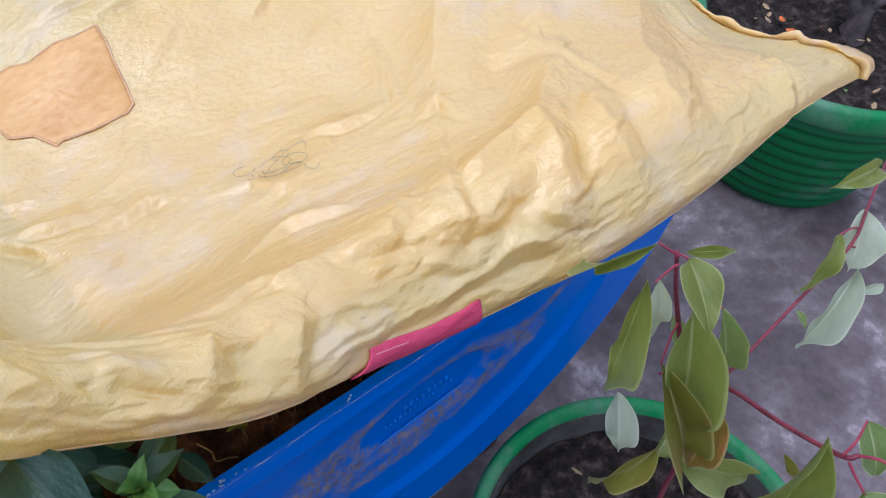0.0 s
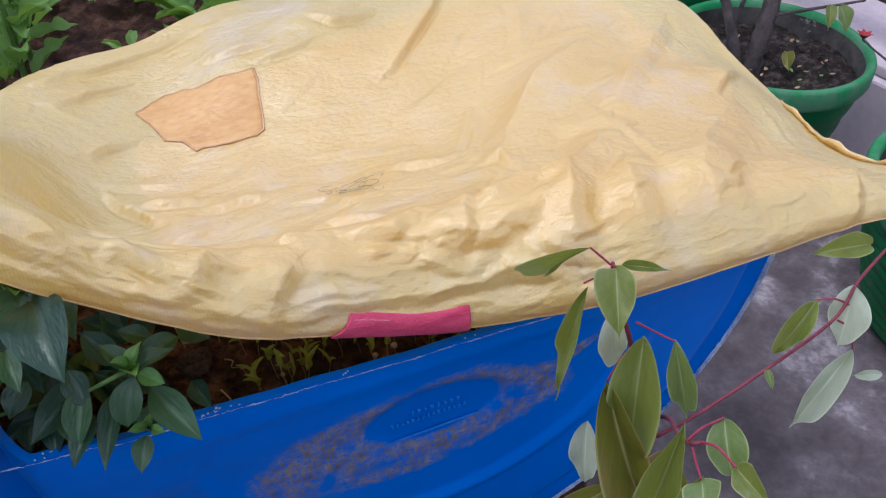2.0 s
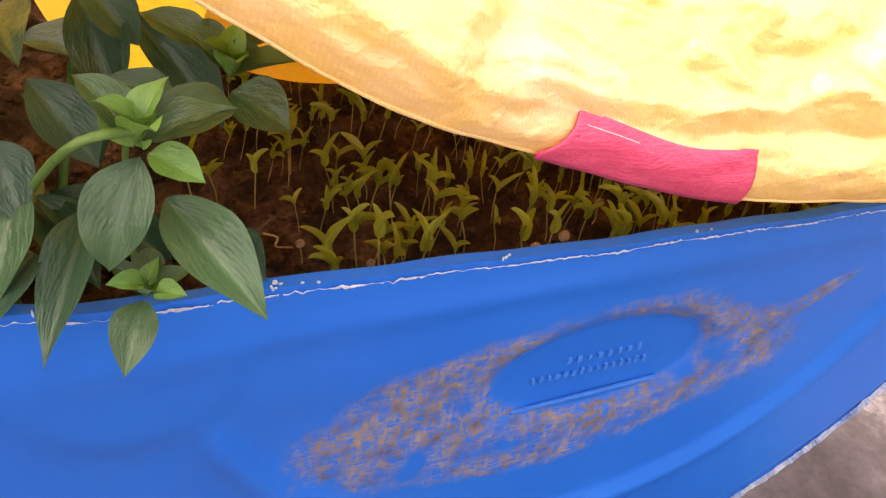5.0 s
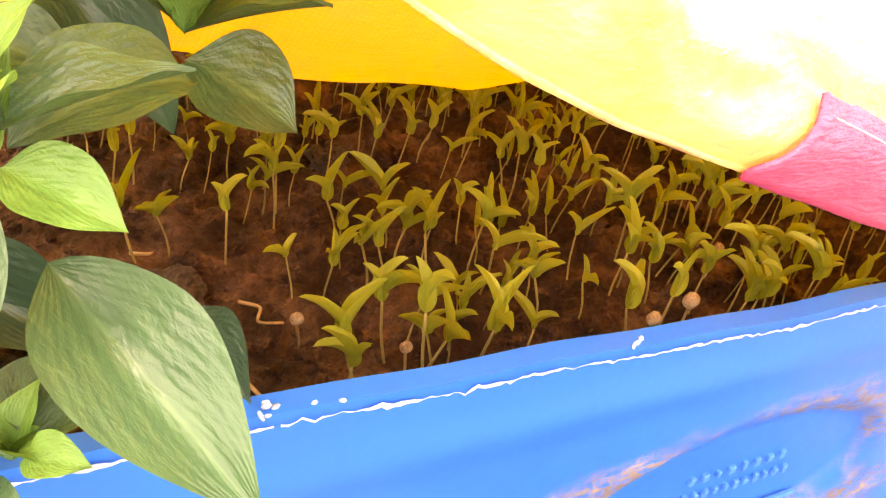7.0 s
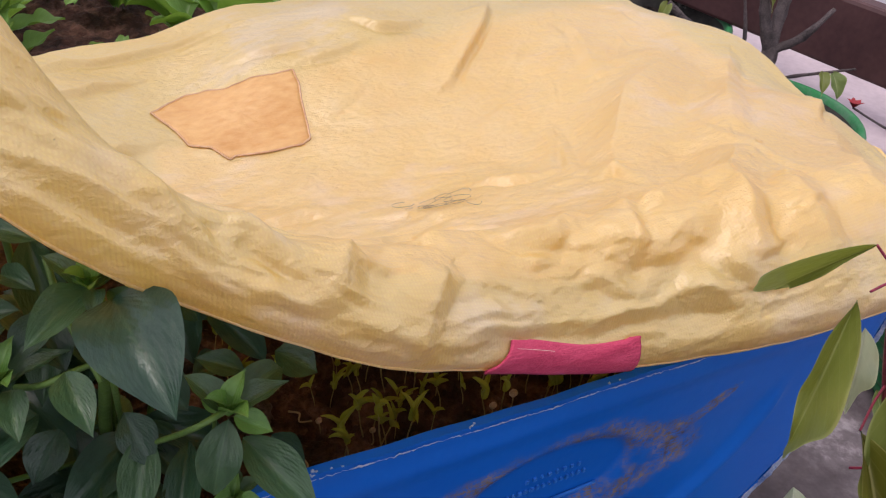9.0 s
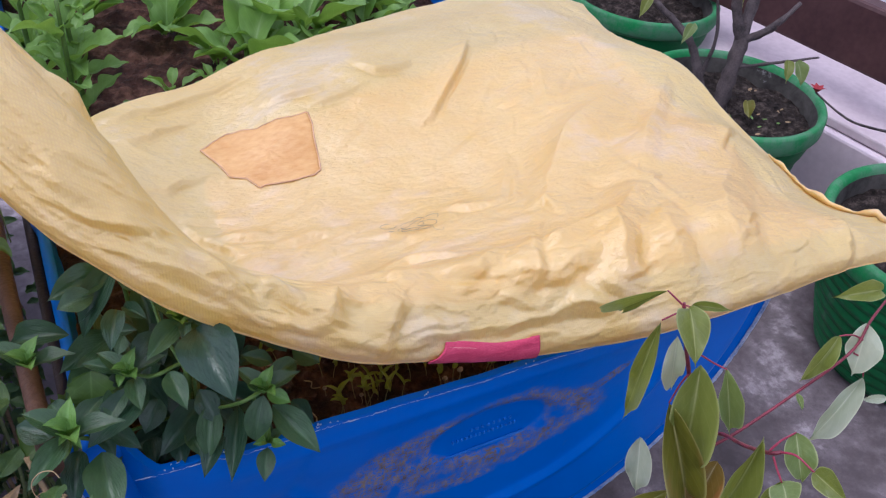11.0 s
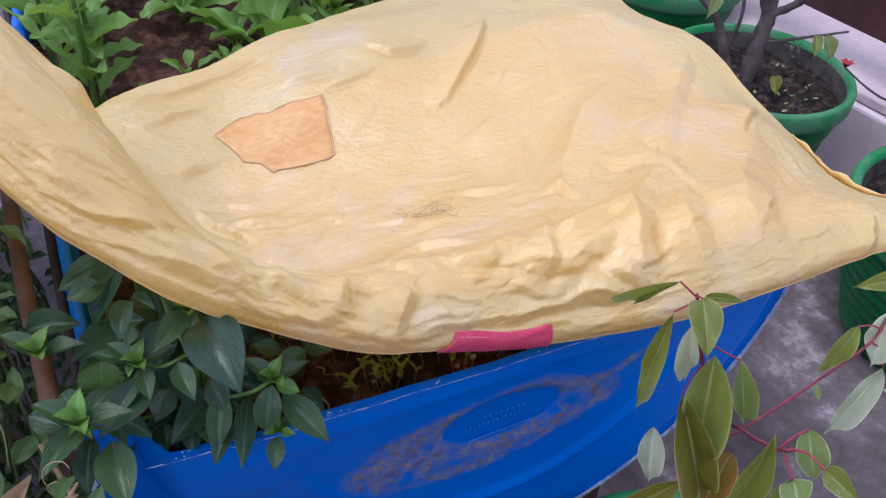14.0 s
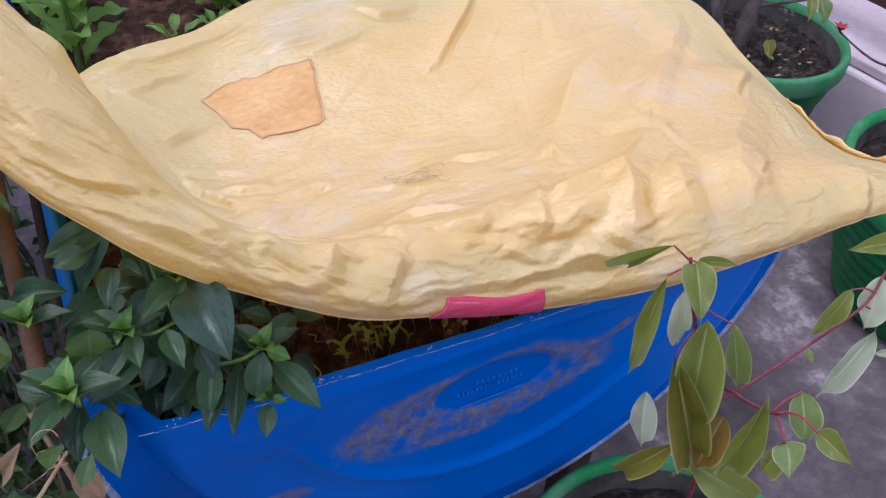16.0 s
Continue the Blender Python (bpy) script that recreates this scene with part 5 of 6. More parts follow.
# young rosettes at the shoot tips, and older leaves deep in the plant
rng = random.Random(14)
for cx, cy, cz, size in [(-0.286, -0.006, 0.656, 1.0), (-0.250, 0.015, 0.668, 0.8), (-0.218, 0.015, 0.700, 0.7), (-0.180, -0.010, 0.652, 0.8), (-0.180, -0.010, 0.605, 0.5), (-0.30, 0.05, 0.66, 0.9), (-0.150, 0.031, 0.6465, 0.75)]:
    for i in range(7):
        a = i * 2.4 + rng.uniform(-0.3, 0.3)
        ln, up = size * (0.013 + 0.0030 * (6 - i)), 0.25 + 0.28 * i
        d = Vector((math.cos(a), math.sin(a), up)).normalized() * ln
        leaf_at(broad_plant, BROAD["y" if i > 1 else "m"][i % 5], (cx, cy, cz), (cx + d.x, cy + d.y, cz + d.z), ln * 0.5, (-math.cos(a) * up, -math.sin(a) * up, 1.0))
for i in range(46):
    b = Vector((rng.uniform(-0.280, -0.200), rng.uniform(0.03, 0.10), rng.uniform(0.575, 0.655)))
    a = rng.uniform(0, 6.28)
    ln = rng.uniform(0.028, 0.048)
    d = Vector((0.7 * math.cos(a) - 0.3, math.sin(a) - 0.3, rng.uniform(-0.7, 0.2))).normalized() * ln
    leaf_at(broad_plant, BROAD["d" if i % 3 else "m"][i % 5], tuple(b), tuple(b + d), ln * rng.uniform(0.38, 0.5), (0.1, -0.5, 0.85))


# ---- shrub in the green pot beside the planter ----
shrub = thing("potted_shrub", "young shrub with olive drooping leaves and crimson stalks", "shrub", (0.12, -0.135, 0.30))
DRIP = {k: leaf_variants("drip", k, (0.35, 1.35), 0.42, 0.075, 5) for k in "gorsp"}


def TL(base, tip, width, kind):
    count[0] += 1
    leaf_at(shrub, DRIP[kind][(count[0] * 2) % 5], base, tip, width * 0.84, (-0.45, -0.4, 0.6))


tube(shrub, "branch", [(0.050, -0.088, 0.718), (0.057, -0.092, 0.69), (0.066, -0.097, 0.661), (0.070, -0.112, 0.621), (0.083, -0.128, 0.545), (0.095, -0.128, 0.48), (0.108, -0.133, 0.38), (0.12, -0.135, 0.27)], 0.00101, 0.00245, M_TWIG)
tube(shrub, "branch", [(0.073, -0.117, 0.623), (0.067, -0.135, 0.645), (0.044, -0.164, 0.680), (0.023, -0.190, 0.715), (0.024, -0.195, 0.721)], 0.00130, 0.00101, M_TWIG)
tube(shrub, "branch", [(0.078, -0.120, 0.606), (0.097, -0.124, 0.619), (0.140, -0.124, 0.640), (0.176, -0.125, 0.666), (0.193, -0.118, 0.683), (0.221, -0.108, 0.691)], 0.00115, 0.00086, M_TWIG)
TL((0.039, -0.083, 0.727), (0.043, -0.051, 0.680), 0.009, "g")
TL((0.053, -0.091, 0.718), (0.072, -0.105, 0.720), 0.007, "g")
TL((0.046, -0.096, 0.723), (0.035, -0.126, 0.706), 0.022, "g")
TL((0.041, -0.084, 0.702), (0.030, -0.089, 0.628), 0.015, "g")
TL((0.071, -0.099, 0.669), (0.063, -0.122, 0.594), 0.034, "g")
TL((0.048, -0.105, 0.649), (0.076, -0.125, 0.560), 0.031, "o")
TL((0.066, -0.079, 0.677), (0.069, -0.084, 0.633), 0.017, "s")
TL((0.079, -0.089, 0.646), (0.083, -0.099, 0.621), 0.013, "p")
TL((0.085, -0.107, 0.668), (0.095, -0.124, 0.617), 0.018, "p")
TL((0.055, -0.088, 0.593), (0.050, -0.104, 0.556), 0.021, "s")
TL((0.083, -0.130, 0.604), (0.066, -0.133, 0.565), 0.026, "r")
TL((0.025, -0.183, 0.717), (0.031, -0.175, 0.639), 0.021, "g")
TL((0.039, -0.189, 0.722), (0.037, -0.202, 0.700), 0.019, "p")
TL((0.025, -0.213, 0.727), (0.023, -0.235, 0.731), 0.013, "g")
TL((0.020, -0.204, 0.713), (0.018, -0.202, 0.685), 0.012, "g")
TL((0.059, -0.121, 0.574), (0.040, -0.101, 0.526), 0.021, "o")
TL((0.019, -0.205, 0.712), (0.011, -0.223, 0.711), 0.018, "p")
TL((0.163, -0.120, 0.681), (0.145, -0.122, 0.644), 0.016, "g")
TL((0.190, -0.118, 0.681), (0.182, -0.132, 0.647), 0.024, "s")
TL((0.193, -0.132, 0.643), (0.170, -0.132, 0.587), 0.017, "s")
TL((0.135, -0.128, 0.646), (0.134, -0.138, 0.640), 0.005, "p")
TL((0.202, -0.110, 0.700), (0.167, -0.102, 0.696), 0.016, "g")
TL((0.205, -0.147, 0.633), (0.194, -0.138, 0.625), 0.007, "s")
TL((0.038, -0.174, 0.673), (0.042, -0.182, 0.659), 0.005, "o")
tube(shrub, "petiole", [(0.049, -0.088, 0.717), (0.044, -0.085, 0.722), (0.039, -0.083, 0.727)], 0.00065, 0.00050, M_RED)
tube(shrub, "petiole", [(0.048, -0.092, 0.714), (0.043, -0.092, 0.716), (0.032, -0.092, 0.714)], 0.00065, 0.00050, M_RED)
tube(shrub, "petiole", [(0.049, -0.089, 0.716), (0.049, -0.091, 0.719), (0.046, -0.096, 0.723)], 0.00065, 0.00050, M_RED)
tube(shrub, "petiole", [(0.067, -0.097, 0.662), (0.058, -0.100, 0.657), (0.048, -0.105, 0.649)], 0.00065, 0.00050, M_RED)
tube(shrub, "petiole", [(0.024, -0.195, 0.721), (0.025, -0.202, 0.726), (0.025, -0.213, 0.727)], 0.00065, 0.00050, M_RED)
tube(shrub, "petiole", [(0.021, -0.194, 0.718), (0.020, -0.199, 0.715), (0.019, -0.205, 0.712)], 0.00065, 0.00050, M_RED)
tube(shrub, "petiole", [(0.186, -0.123, 0.672), (0.176, -0.121, 0.678), (0.163, -0.120, 0.681)], 0.00065, 0.00050, M_RED)
tube(shrub, "petiole", [(0.180, -0.125, 0.664), (0.189, -0.128, 0.657), (0.193, -0.132, 0.643)], 0.00065, 0.00050, M_RED)
tube(shrub, "petiole", [(0.063, -0.100, 0.683), (0.077, -0.103, 0.672), (0.085, -0.108, 0.668)], 0.00065, 0.00050, M_RED)
tube(shrub, "petiole", [(0.070, -0.099, 0.611), (0.070, -0.108, 0.620), (0.071, -0.115, 0.623)], 0.00065, 0.00050, M_RED)
tube(shrub, "petiole", [(0.021, -0.191, 0.719), (0.026, -0.191, 0.724), (0.039, -0.189, 0.722)], 0.00065, 0.00050, M_RED)
tube(shrub, "branch", [(0.105, -0.13, 0.42), (0.08, -0.16, 0.46), (0.05, -0.17, 0.50)], 0.00158, 0.00086, M_TWIG)
for b, t, w, k in [((0.05, -0.17, 0.50), (0.01, -0.19, 0.47), 0.03, "o"), ((0.06, -0.165, 0.49), (0.075, -0.20, 0.45), 0.03, "g"), ((0.085, -0.115, 0.52), (0.13, -0.10, 0.50), 0.03, "g"),
                   ((0.10, -0.13, 0.44), (0.15, -0.17, 0.42), 0.032, "r"), ((0.107, -0.13, 0.41), (0.06, -0.12, 0.385), 0.03, "o"), ((0.07, -0.13, 0.56), (0.115, -0.16, 0.53), 0.032, "g")]:
    TL(b, t, w, k)


# ---- pots ----
def pot(at, r, height, ribs, label):
    ob = thing("flower_pot", label, "pot", at, "green pots")
    base = r * 0.62
    prof = [(0.001, 0.0), (base * 0.9, 0.0), (base, 0.008)]
    n = 60
    for i in range(n + 1):
        f = i / n
        rr = base + (r * 0.93 - base) * f ** 0.85
        if ribs:
            rr += (0.0055 if ribs > 8 else 0.0035) * abs(math.sin(math.pi * ribs * f)) * (1 if f < 0.96 else 0)
        prof.append((rr, 0.012 + (height - 0.052) * f))
    me = lathe_mesh("wall", prof, M_POT, 72)
    put("wall", me, ob, pose(*at))
    rp = [(r * 0.93, height - 0.041), (r * 0.985, height - 0.036), (r, height - 0.030), (r, height - 0.006), (r * 0.985, height - 0.001), (r * 0.965, height), (r * 0.925, height - 0.002), (r * 0.910, height - 0.012)]
    put("rim", lathe_mesh("rim", rp, M_RIM, 72), ob, pose(*at), "chipped lighter green rim")
    inner = [(r * 0.909, height - 0.0115), (r * 0.897, height - 0.02), (r * 0.872, height - 0.07)]
    put("inner_wall", lathe_mesh("inner_wall", inner, M_SILT, 72), ob, pose(*at), "inner wall crusted with grey silt")
    return ob


def pot_soil(at, r, depth, label, seed):
    n = 60
    verts = []
    for i in range(n + 1):
        rr = r * i / n
        for k in range(72):
            a = 2 * math.pi * k / 72
            x, y = rr * math.cos(a), rr * math.sin(a)
            v = Vector((x * 25 + seed, y * 25, 0))
            z = 0.008 * noise.noise(v) + 0.006 * noise.noise(v * 2.6) + 0.0035 * noise.noise(v * 6)
            verts.append((at[0] + x, at[1] + y, depth + z))
    faces = [(i * 72 + k, i * 72 + (k + 1) % 72, (i + 1) * 72 + (k + 1) % 72, (i + 1) * 72 + k) for i in range(n) for k in range(72)]
    return tagged(new("pot_soil", mesh_of("pot_soil", verts, [tuple(reversed(f)) for f in faces], M_POTSOIL)), label, "soil", "soil in the pots")


POTS = [((0.13, -0.139, GROUND), 0.148, 0.25, 6, "green painted pot with chipped rim holding a young shrub"),
        ((0.918, 0.18, GROUND), 0.200, 0.255, 9, "green ribbed pot with litter on its soil"),
        ((0.87, 0.64, GROUND), 0.168, 0.26, 4, "green pot with worn rim holding a gnarled shrub"),
        ((0.98, 1.06, GROUND), 0.168, 0.26, 4, "dull green pot beside the kerb")]
for i, (at, r, h, ribs, label) in enumerate(POTS):
    pot(at, r, h, ribs, label)
    pot_soil(at, r * 0.878, GROUND + h - 0.040, "dark lumpy potting soil with bits of litter", i * 5.0)


def litter(at, r, z, n, mat, size, name, label, category, seed):
    rng = random.Random(seed)
    for k in range(n):
        a, q = rng.uniform(0, 6.28), r * math.sqrt(rng.random())
        bm = bmesh.new()
        bmesh.ops.create_grid(bm, x_segments=4, y_segments=3, size=size * rng.uniform(0.6, 1.2))
        for v in bm.verts:
            v.co.z += 0.35 * size * noise.noise(v.co * 90 + Vector((k * 3, 0, 0))) + v.co.x ** 2 * 14
            v.co.y *= 0.6 - 0.3 * abs(v.co.x) / size
        me = bpy.data.meshes.new(name)
        bm.to_mesh(me)
        bm.free()
        me.materials.append(mat)
        ob = new(name, me)
        ob.matrix_basis = pose(at[0] + q * math.cos(a), at[1] + q * math.sin(a), z + rng.uniform(0.004, 0.010), rng.uniform(-25, 25), rng.uniform(-25, 25), rng.uniform(0, 360))
        tagged(ob, label, category, category + " litter")


litter((0.85, 0.19), 0.09, GROUND + 0.217, 9, M_PETAL, 0.007, "fallen_petal", "withered orange petal on the potting soil", "petal", 1)
litter((0.86, 0.18), 0.12, GROUND + 0.217, 22, M_DRY, 0.0055, "dry_scrap", "dry leaf scrap lying on potting soil", "scrap", 2)
litter((0.87, 0.64), 0.11, GROUND + 0.222, 18, M_DRY, 0.0042, "dry_scrap", "dry leaf scrap lying on potting soil", "scrap", 3)
litter((0.13, -0.14), 0.10, GROUND + 0.212, 10, M_DRY, 0.005, "dry_scrap", "dry leaf scrap lying on potting soil", "scrap", 4)
litter((0.86, 0.16), 0.11, GROUND + 0.218, 8, LM["salad"], 0.005, "weed_leaf", "tiny green weed leaf on potting soil", "weed", 5)
litter((0.90, 0.62), 0.07, GROUND + 0.224, 6, LM["salad"], 0.004, "weed_leaf", "tiny green weed leaf on potting soil", "weed", 6)


def gnarled(at, lines, label, leaves):
    ob = thing("gnarled_shrub", label, "shrub", at, "woody shrubs")
    for pts, a, b in lines:
        tube(ob, "branch", pts, a * 0.78, b * 0.72, M_BARK, 9, 0.5)
    for b, t, w, k in leaves:
        leaf_at(ob, leaf_variants("oval", k, (0.25, 1.1), 0.22, 0.02, 5)[0] if k in "ymd" else DRIP[k][1], b, t, w, (-0.4, -0.5, 0.7))
    return ob


gnarled((0.84, 0.62, 0.29), [
    ([(0.825, 0.62, 0.27), (0.83, 0.625, 0.33), (0.85, 0.64, 0.40), (0.87, 0.66, 0.45), (0.92, 0.70, 0.52), (0.98, 0.72, 0.58)], 0.021, 0.010),
    ([(0.815, 0.63, 0.28), (0.80, 0.66, 0.36), (0.79, 0.70, 0.42), (0.75, 0.78, 0.47)], 0.014, 0.007),
    ([(0.86, 0.65, 0.43), (0.85, 0.68, 0.50), (0.86, 0.70, 0.58)], 0.012, 0.008),
    ([(0.86, 0.65, 0.43), (0.90, 0.63, 0.46), (0.95, 0.63, 0.50)], 0.010, 0.005),
    ([(0.80, 0.66, 0.36), (0.81, 0.66, 0.44), (0.80, 0.68, 0.52)], 0.005, 0.003),
    ([(0.845, 0.635, 0.39), (0.88, 0.60, 0.41), (0.93, 0.58, 0.42), (0.97, 0.57, 0.425)], 0.004, 0.0022),
], "gnarled grey-brown woody shrub with few leaves in a pot",
    [((0.93, 0.58, 0.42), (0.935, 0.55, 0.385), 0.022, "p"), ((0.915, 0.585, 0.42), (0.90, 0.56, 0.39), 0.019, "g"), ((0.86, 0.70, 0.55), (0.85, 0.66, 0.49), 0.019, "g"),
     ((0.79, 0.70, 0.45), (0.76, 0.68, 0.42), 0.019, "p"), ((0.75, 0.78, 0.47), (0.72, 0.76, 0.44), 0.019, "g"), ((0.885, 0.615, 0.33), (0.87, 0.585, 0.31), 0.019, "o")])
gnarled((0.98, 0.17, 0.29), [
    ([(0.97, 0.17, 0.27), (0.98, 0.18, 0.34), (1.02, 0.20, 0.42), (1.06, 0.20, 0.50)], 0.024, 0.012),
    ([(0.975, 0.175, 0.31), (0.95, 0.20, 0.38), (0.96, 0.24, 0.46)], 0.013, 0.006),
    ([(0.98, 0.18, 0.33), (1.03, 0.15, 0.37), (1.09, 0.12, 0.42)], 0.012, 0.006),
    ([(0.96, 0.235, 0.45), (0.93, 0.32, 0.42), (0.905, 0.40, 0.40), (0.925, 0.46, 0.385), (0.963, 0.544, 0.372)], 0.0035, 0.002),
], "gnarled woody shrub with a long thin shoot in a pot",
    [((1.0, 0.19, 0.38), (1.04, 0.16, 0.35), 0.03, "g"), ((1.05, 0.20, 0.47), (1.09, 0.17, 0.45), 0.03, "p")])
flower = thing("red_flower_bud", "small withered dark red flower on a thin shoot", "flower", (0.963, 0.544, 0.372))
for k in range(6):
    a = k * 1.05
    me = leaf_variants("oval", "r", (0.2, 0.6), 0.2, 0.02, 3)[k % 3].copy()
    me.materials.clear()
    me.materials.append(M_FLOWER)
    leaf_at(flower, me, (0.963, 0.544, 0.372), (0.963 + 0.014 * math.cos(a), 0.544 + 0.014 * math.sin(a), 0.384), 0.010, (0, 0, 1), "petal")


# ---- salad greens at the back of the planter ----
SALAD = {s: leaf_variants(s, "salad", (0.4, 1.5), 0.25, 0.07, 5) for s in ("spoon", "lobed", "oval")}
rng = random.Random(33)
for k, (x, y, shape, n, size) in enumerate([(-0.225, 0.475, "lobed", 10, 0.10), (-0.165, 0.445, "spoon", 5, 0.05), (-0.255, 0.56, "oval", 9, 0.12), (-0.03, 0.545, "spoon", 8, 0.13), (-0.10, 0.66, "lobed", 9, 0.12), (0.06, 0.62, "spoon", 9, 0.13),
                                           (0.14, 0.66, "oval", 9, 0.12), (-0.20, 0.70, "spoon", 9, 0.13), (0.02, 0.76, "lobed", 9, 0.13), (0.20, 0.72, "spoon", 8, 0.12), (-0.12, 0.83, "oval", 9, 0.13), (0.10, 0.82, "lobed", 9, 0.13), (-0.24, 0.84, "spoon", 9, 0.13),
                                           (-0.245, 0.52, "oval", 8, 0.06), (-0.125, 0.515, "spoon", 5, 0.045), (-0.075, 0.51, "lobed", 8, 0.07), (-0.06, 0.57, "spoon", 8, 0.07), (0.0, 0.57, "lobed", 8, 0.08),
                                           (0.04, 0.57, "oval", 8, 0.07), (0.09, 0.58, "lobed", 8, 0.07), (0.13, 0.60, "spoon", 8, 0.08), (0.18, 0.62, "lobed", 8, 0.07), (-0.22, 0.61, "spoon", 8, 0.07), (-0.25, 0.66, "lobed", 8, 0.08)]):
    z = soil_z(x, y)
    ob = thing("salad_plant", "bright green leafy salad plant growing in the barrel", "plant", (x, y, z), "salad greens")
    tall = k in (0, 2)
    for i in range(n):
        a = i * 2.4 + rng.uniform(-0.4, 0.4)
        lift = (0.02 + 0.012 * i) if tall else 0.004
        ln = size * rng.uniform(0.5, 0.9) * (0.75 if tall else 0.9)
        up = rng.uniform(0.25, 1.1)
        b = (x + 0.006 * math.cos(a), y + 0.006 * math.sin(a), z + lift)
        d = Vector((math.cos(a), math.sin(a), up)).normalized() * ln
        t = (b[0] + d.x, b[1] + d.y, b[2] + d.z)
        leaf_at(ob, SALAD[shape][i % 5], b, t, ln * (0.42 if shape != "oval" else 0.34) * rng.uniform(0.8, 1.15), (-math.cos(a) * up, -math.sin(a) * up, 1.0))
    if tall:
        tube(ob, "stem", [(x, y, z - 0.01), (x, y + 0.004, z + 0.06), (x, y, z + 0.02 + 0.012 * n)], 0.0035, 0.002, M_STEM)


broad = thing("radish_plant", "light green plant with one broad scalloped leaf in the barrel", "plant", (0.01, 0.61, soil_z(0.01, 0.61)))
SCALLOP = leaf_variants("vine", "salad", (0.2, 0.9), 0.2, 0.05, 4)
for b, t, w in [((0.005, 0.585, 0.60), (-0.012, 0.520, 0.645), 0.068), ((0.01, 0.60, 0.60), (0.055, 0.570, 0.64), 0.045), ((0.01, 0.61, 0.60), (-0.055, 0.60, 0.645), 0.042)]:
    leaf_at(broad, SCALLOP[1], b, t, w, (0.0, -0.6, 0.8))
    tube(broad, "stalk", [(0.01, 0.61, soil_z(0.01, 0.61) - 0.005), b], 0.0026, 0.002, M_PEASTEM, 6)
sprig = thing("mustard_plant", "upright plant with light green toothed leaves in the barrel", "plant", (-0.215, 0.50, soil_z(-0.215, 0.50)))
TOOTH = leaf_variants("lobed", "salad", (0.3, 1.0), 0.25, 0.06, 5)
tube(sprig, "stem", [(-0.215, 0.50, soil_z(-0.215, 0.50) - 0.01), (-0.217, 0.497, 0.62), (-0.220, 0.495, 0.70)], 0.0035, 0.002, M_STEM)
for i in range(14):
    a, z = i * 2.4, 0.60 + 0.0075 * i
    ln = 0.050 - 0.0018 * i
    leaf_at(sprig, TOOTH[i % 5], (-0.217, 0.497, z), (-0.217 + ln * math.cos(a), 0.497 + ln * math.sin(a), z + 0.012), ln * 0.42, (-0.3 * math.cos(a), -0.3 * math.sin(a), 1.0))


# ---- stand, rails, neighbour barrel and climbing peas beside the planter ----
stand = thing("planter_stand", "rusty brown steel stand under the blue barrel", "stand", (0, 0.4, GROUND))
for x in (-0.20, 0.20):
    for y in (0.10, 0.78):
        put("leg", box_mesh("leg", (0.032, 0.032, 0.40), M_RAIL, 0.003), stand, pose(x, y, GROUND + 0.20))
for y in (0.10, 0.78):
    put("crossbar", box_mesh("crossbar", (0.44, 0.025, 0.03), M_RAIL, 0.003), stand, pose(0, y, GROUND + 0.215))
rail = new("brown_rail", tube_mesh("brown_rail", [(-0.298, -0.005, 0.634), (-0.304, 0.10, 0.622), (-0.310, 0.22, 0.604), (-0.318, 0.60, 0.56), (-0.325, 0.95, 0.52)], 0.0062, 0.0062, M_RAIL, 14, 40))
tagged(rail, "rusty brown metal tube resting alongside the barrel", "rail")
rail2 = new("dark_rail", tube_mesh("dark_rail", [(-0.287, 0.10, 0.575), (-0.288, 0.30, 0.575), (-0.290, 0.93, 0.575)], 0.0048, 0.0048, M_DARKRAIL, 12, 30))
tagged(rail2, "dark brown metal rod beside the barrel", "rail")

barrel2 = copy_thing(drum, pose(-0.66, 0.14, 0.26))
tagged(barrel2, "blue plastic half barrel planter hidden behind climbing peas", "planter")
s2 = new("soil", bpy.data.objects["soil"].data)
s2.location = (-0.66, 0.14, -0.05)
tagged(s2, "dark soil filling the neighbouring barrel", "soil", kind="stuff")

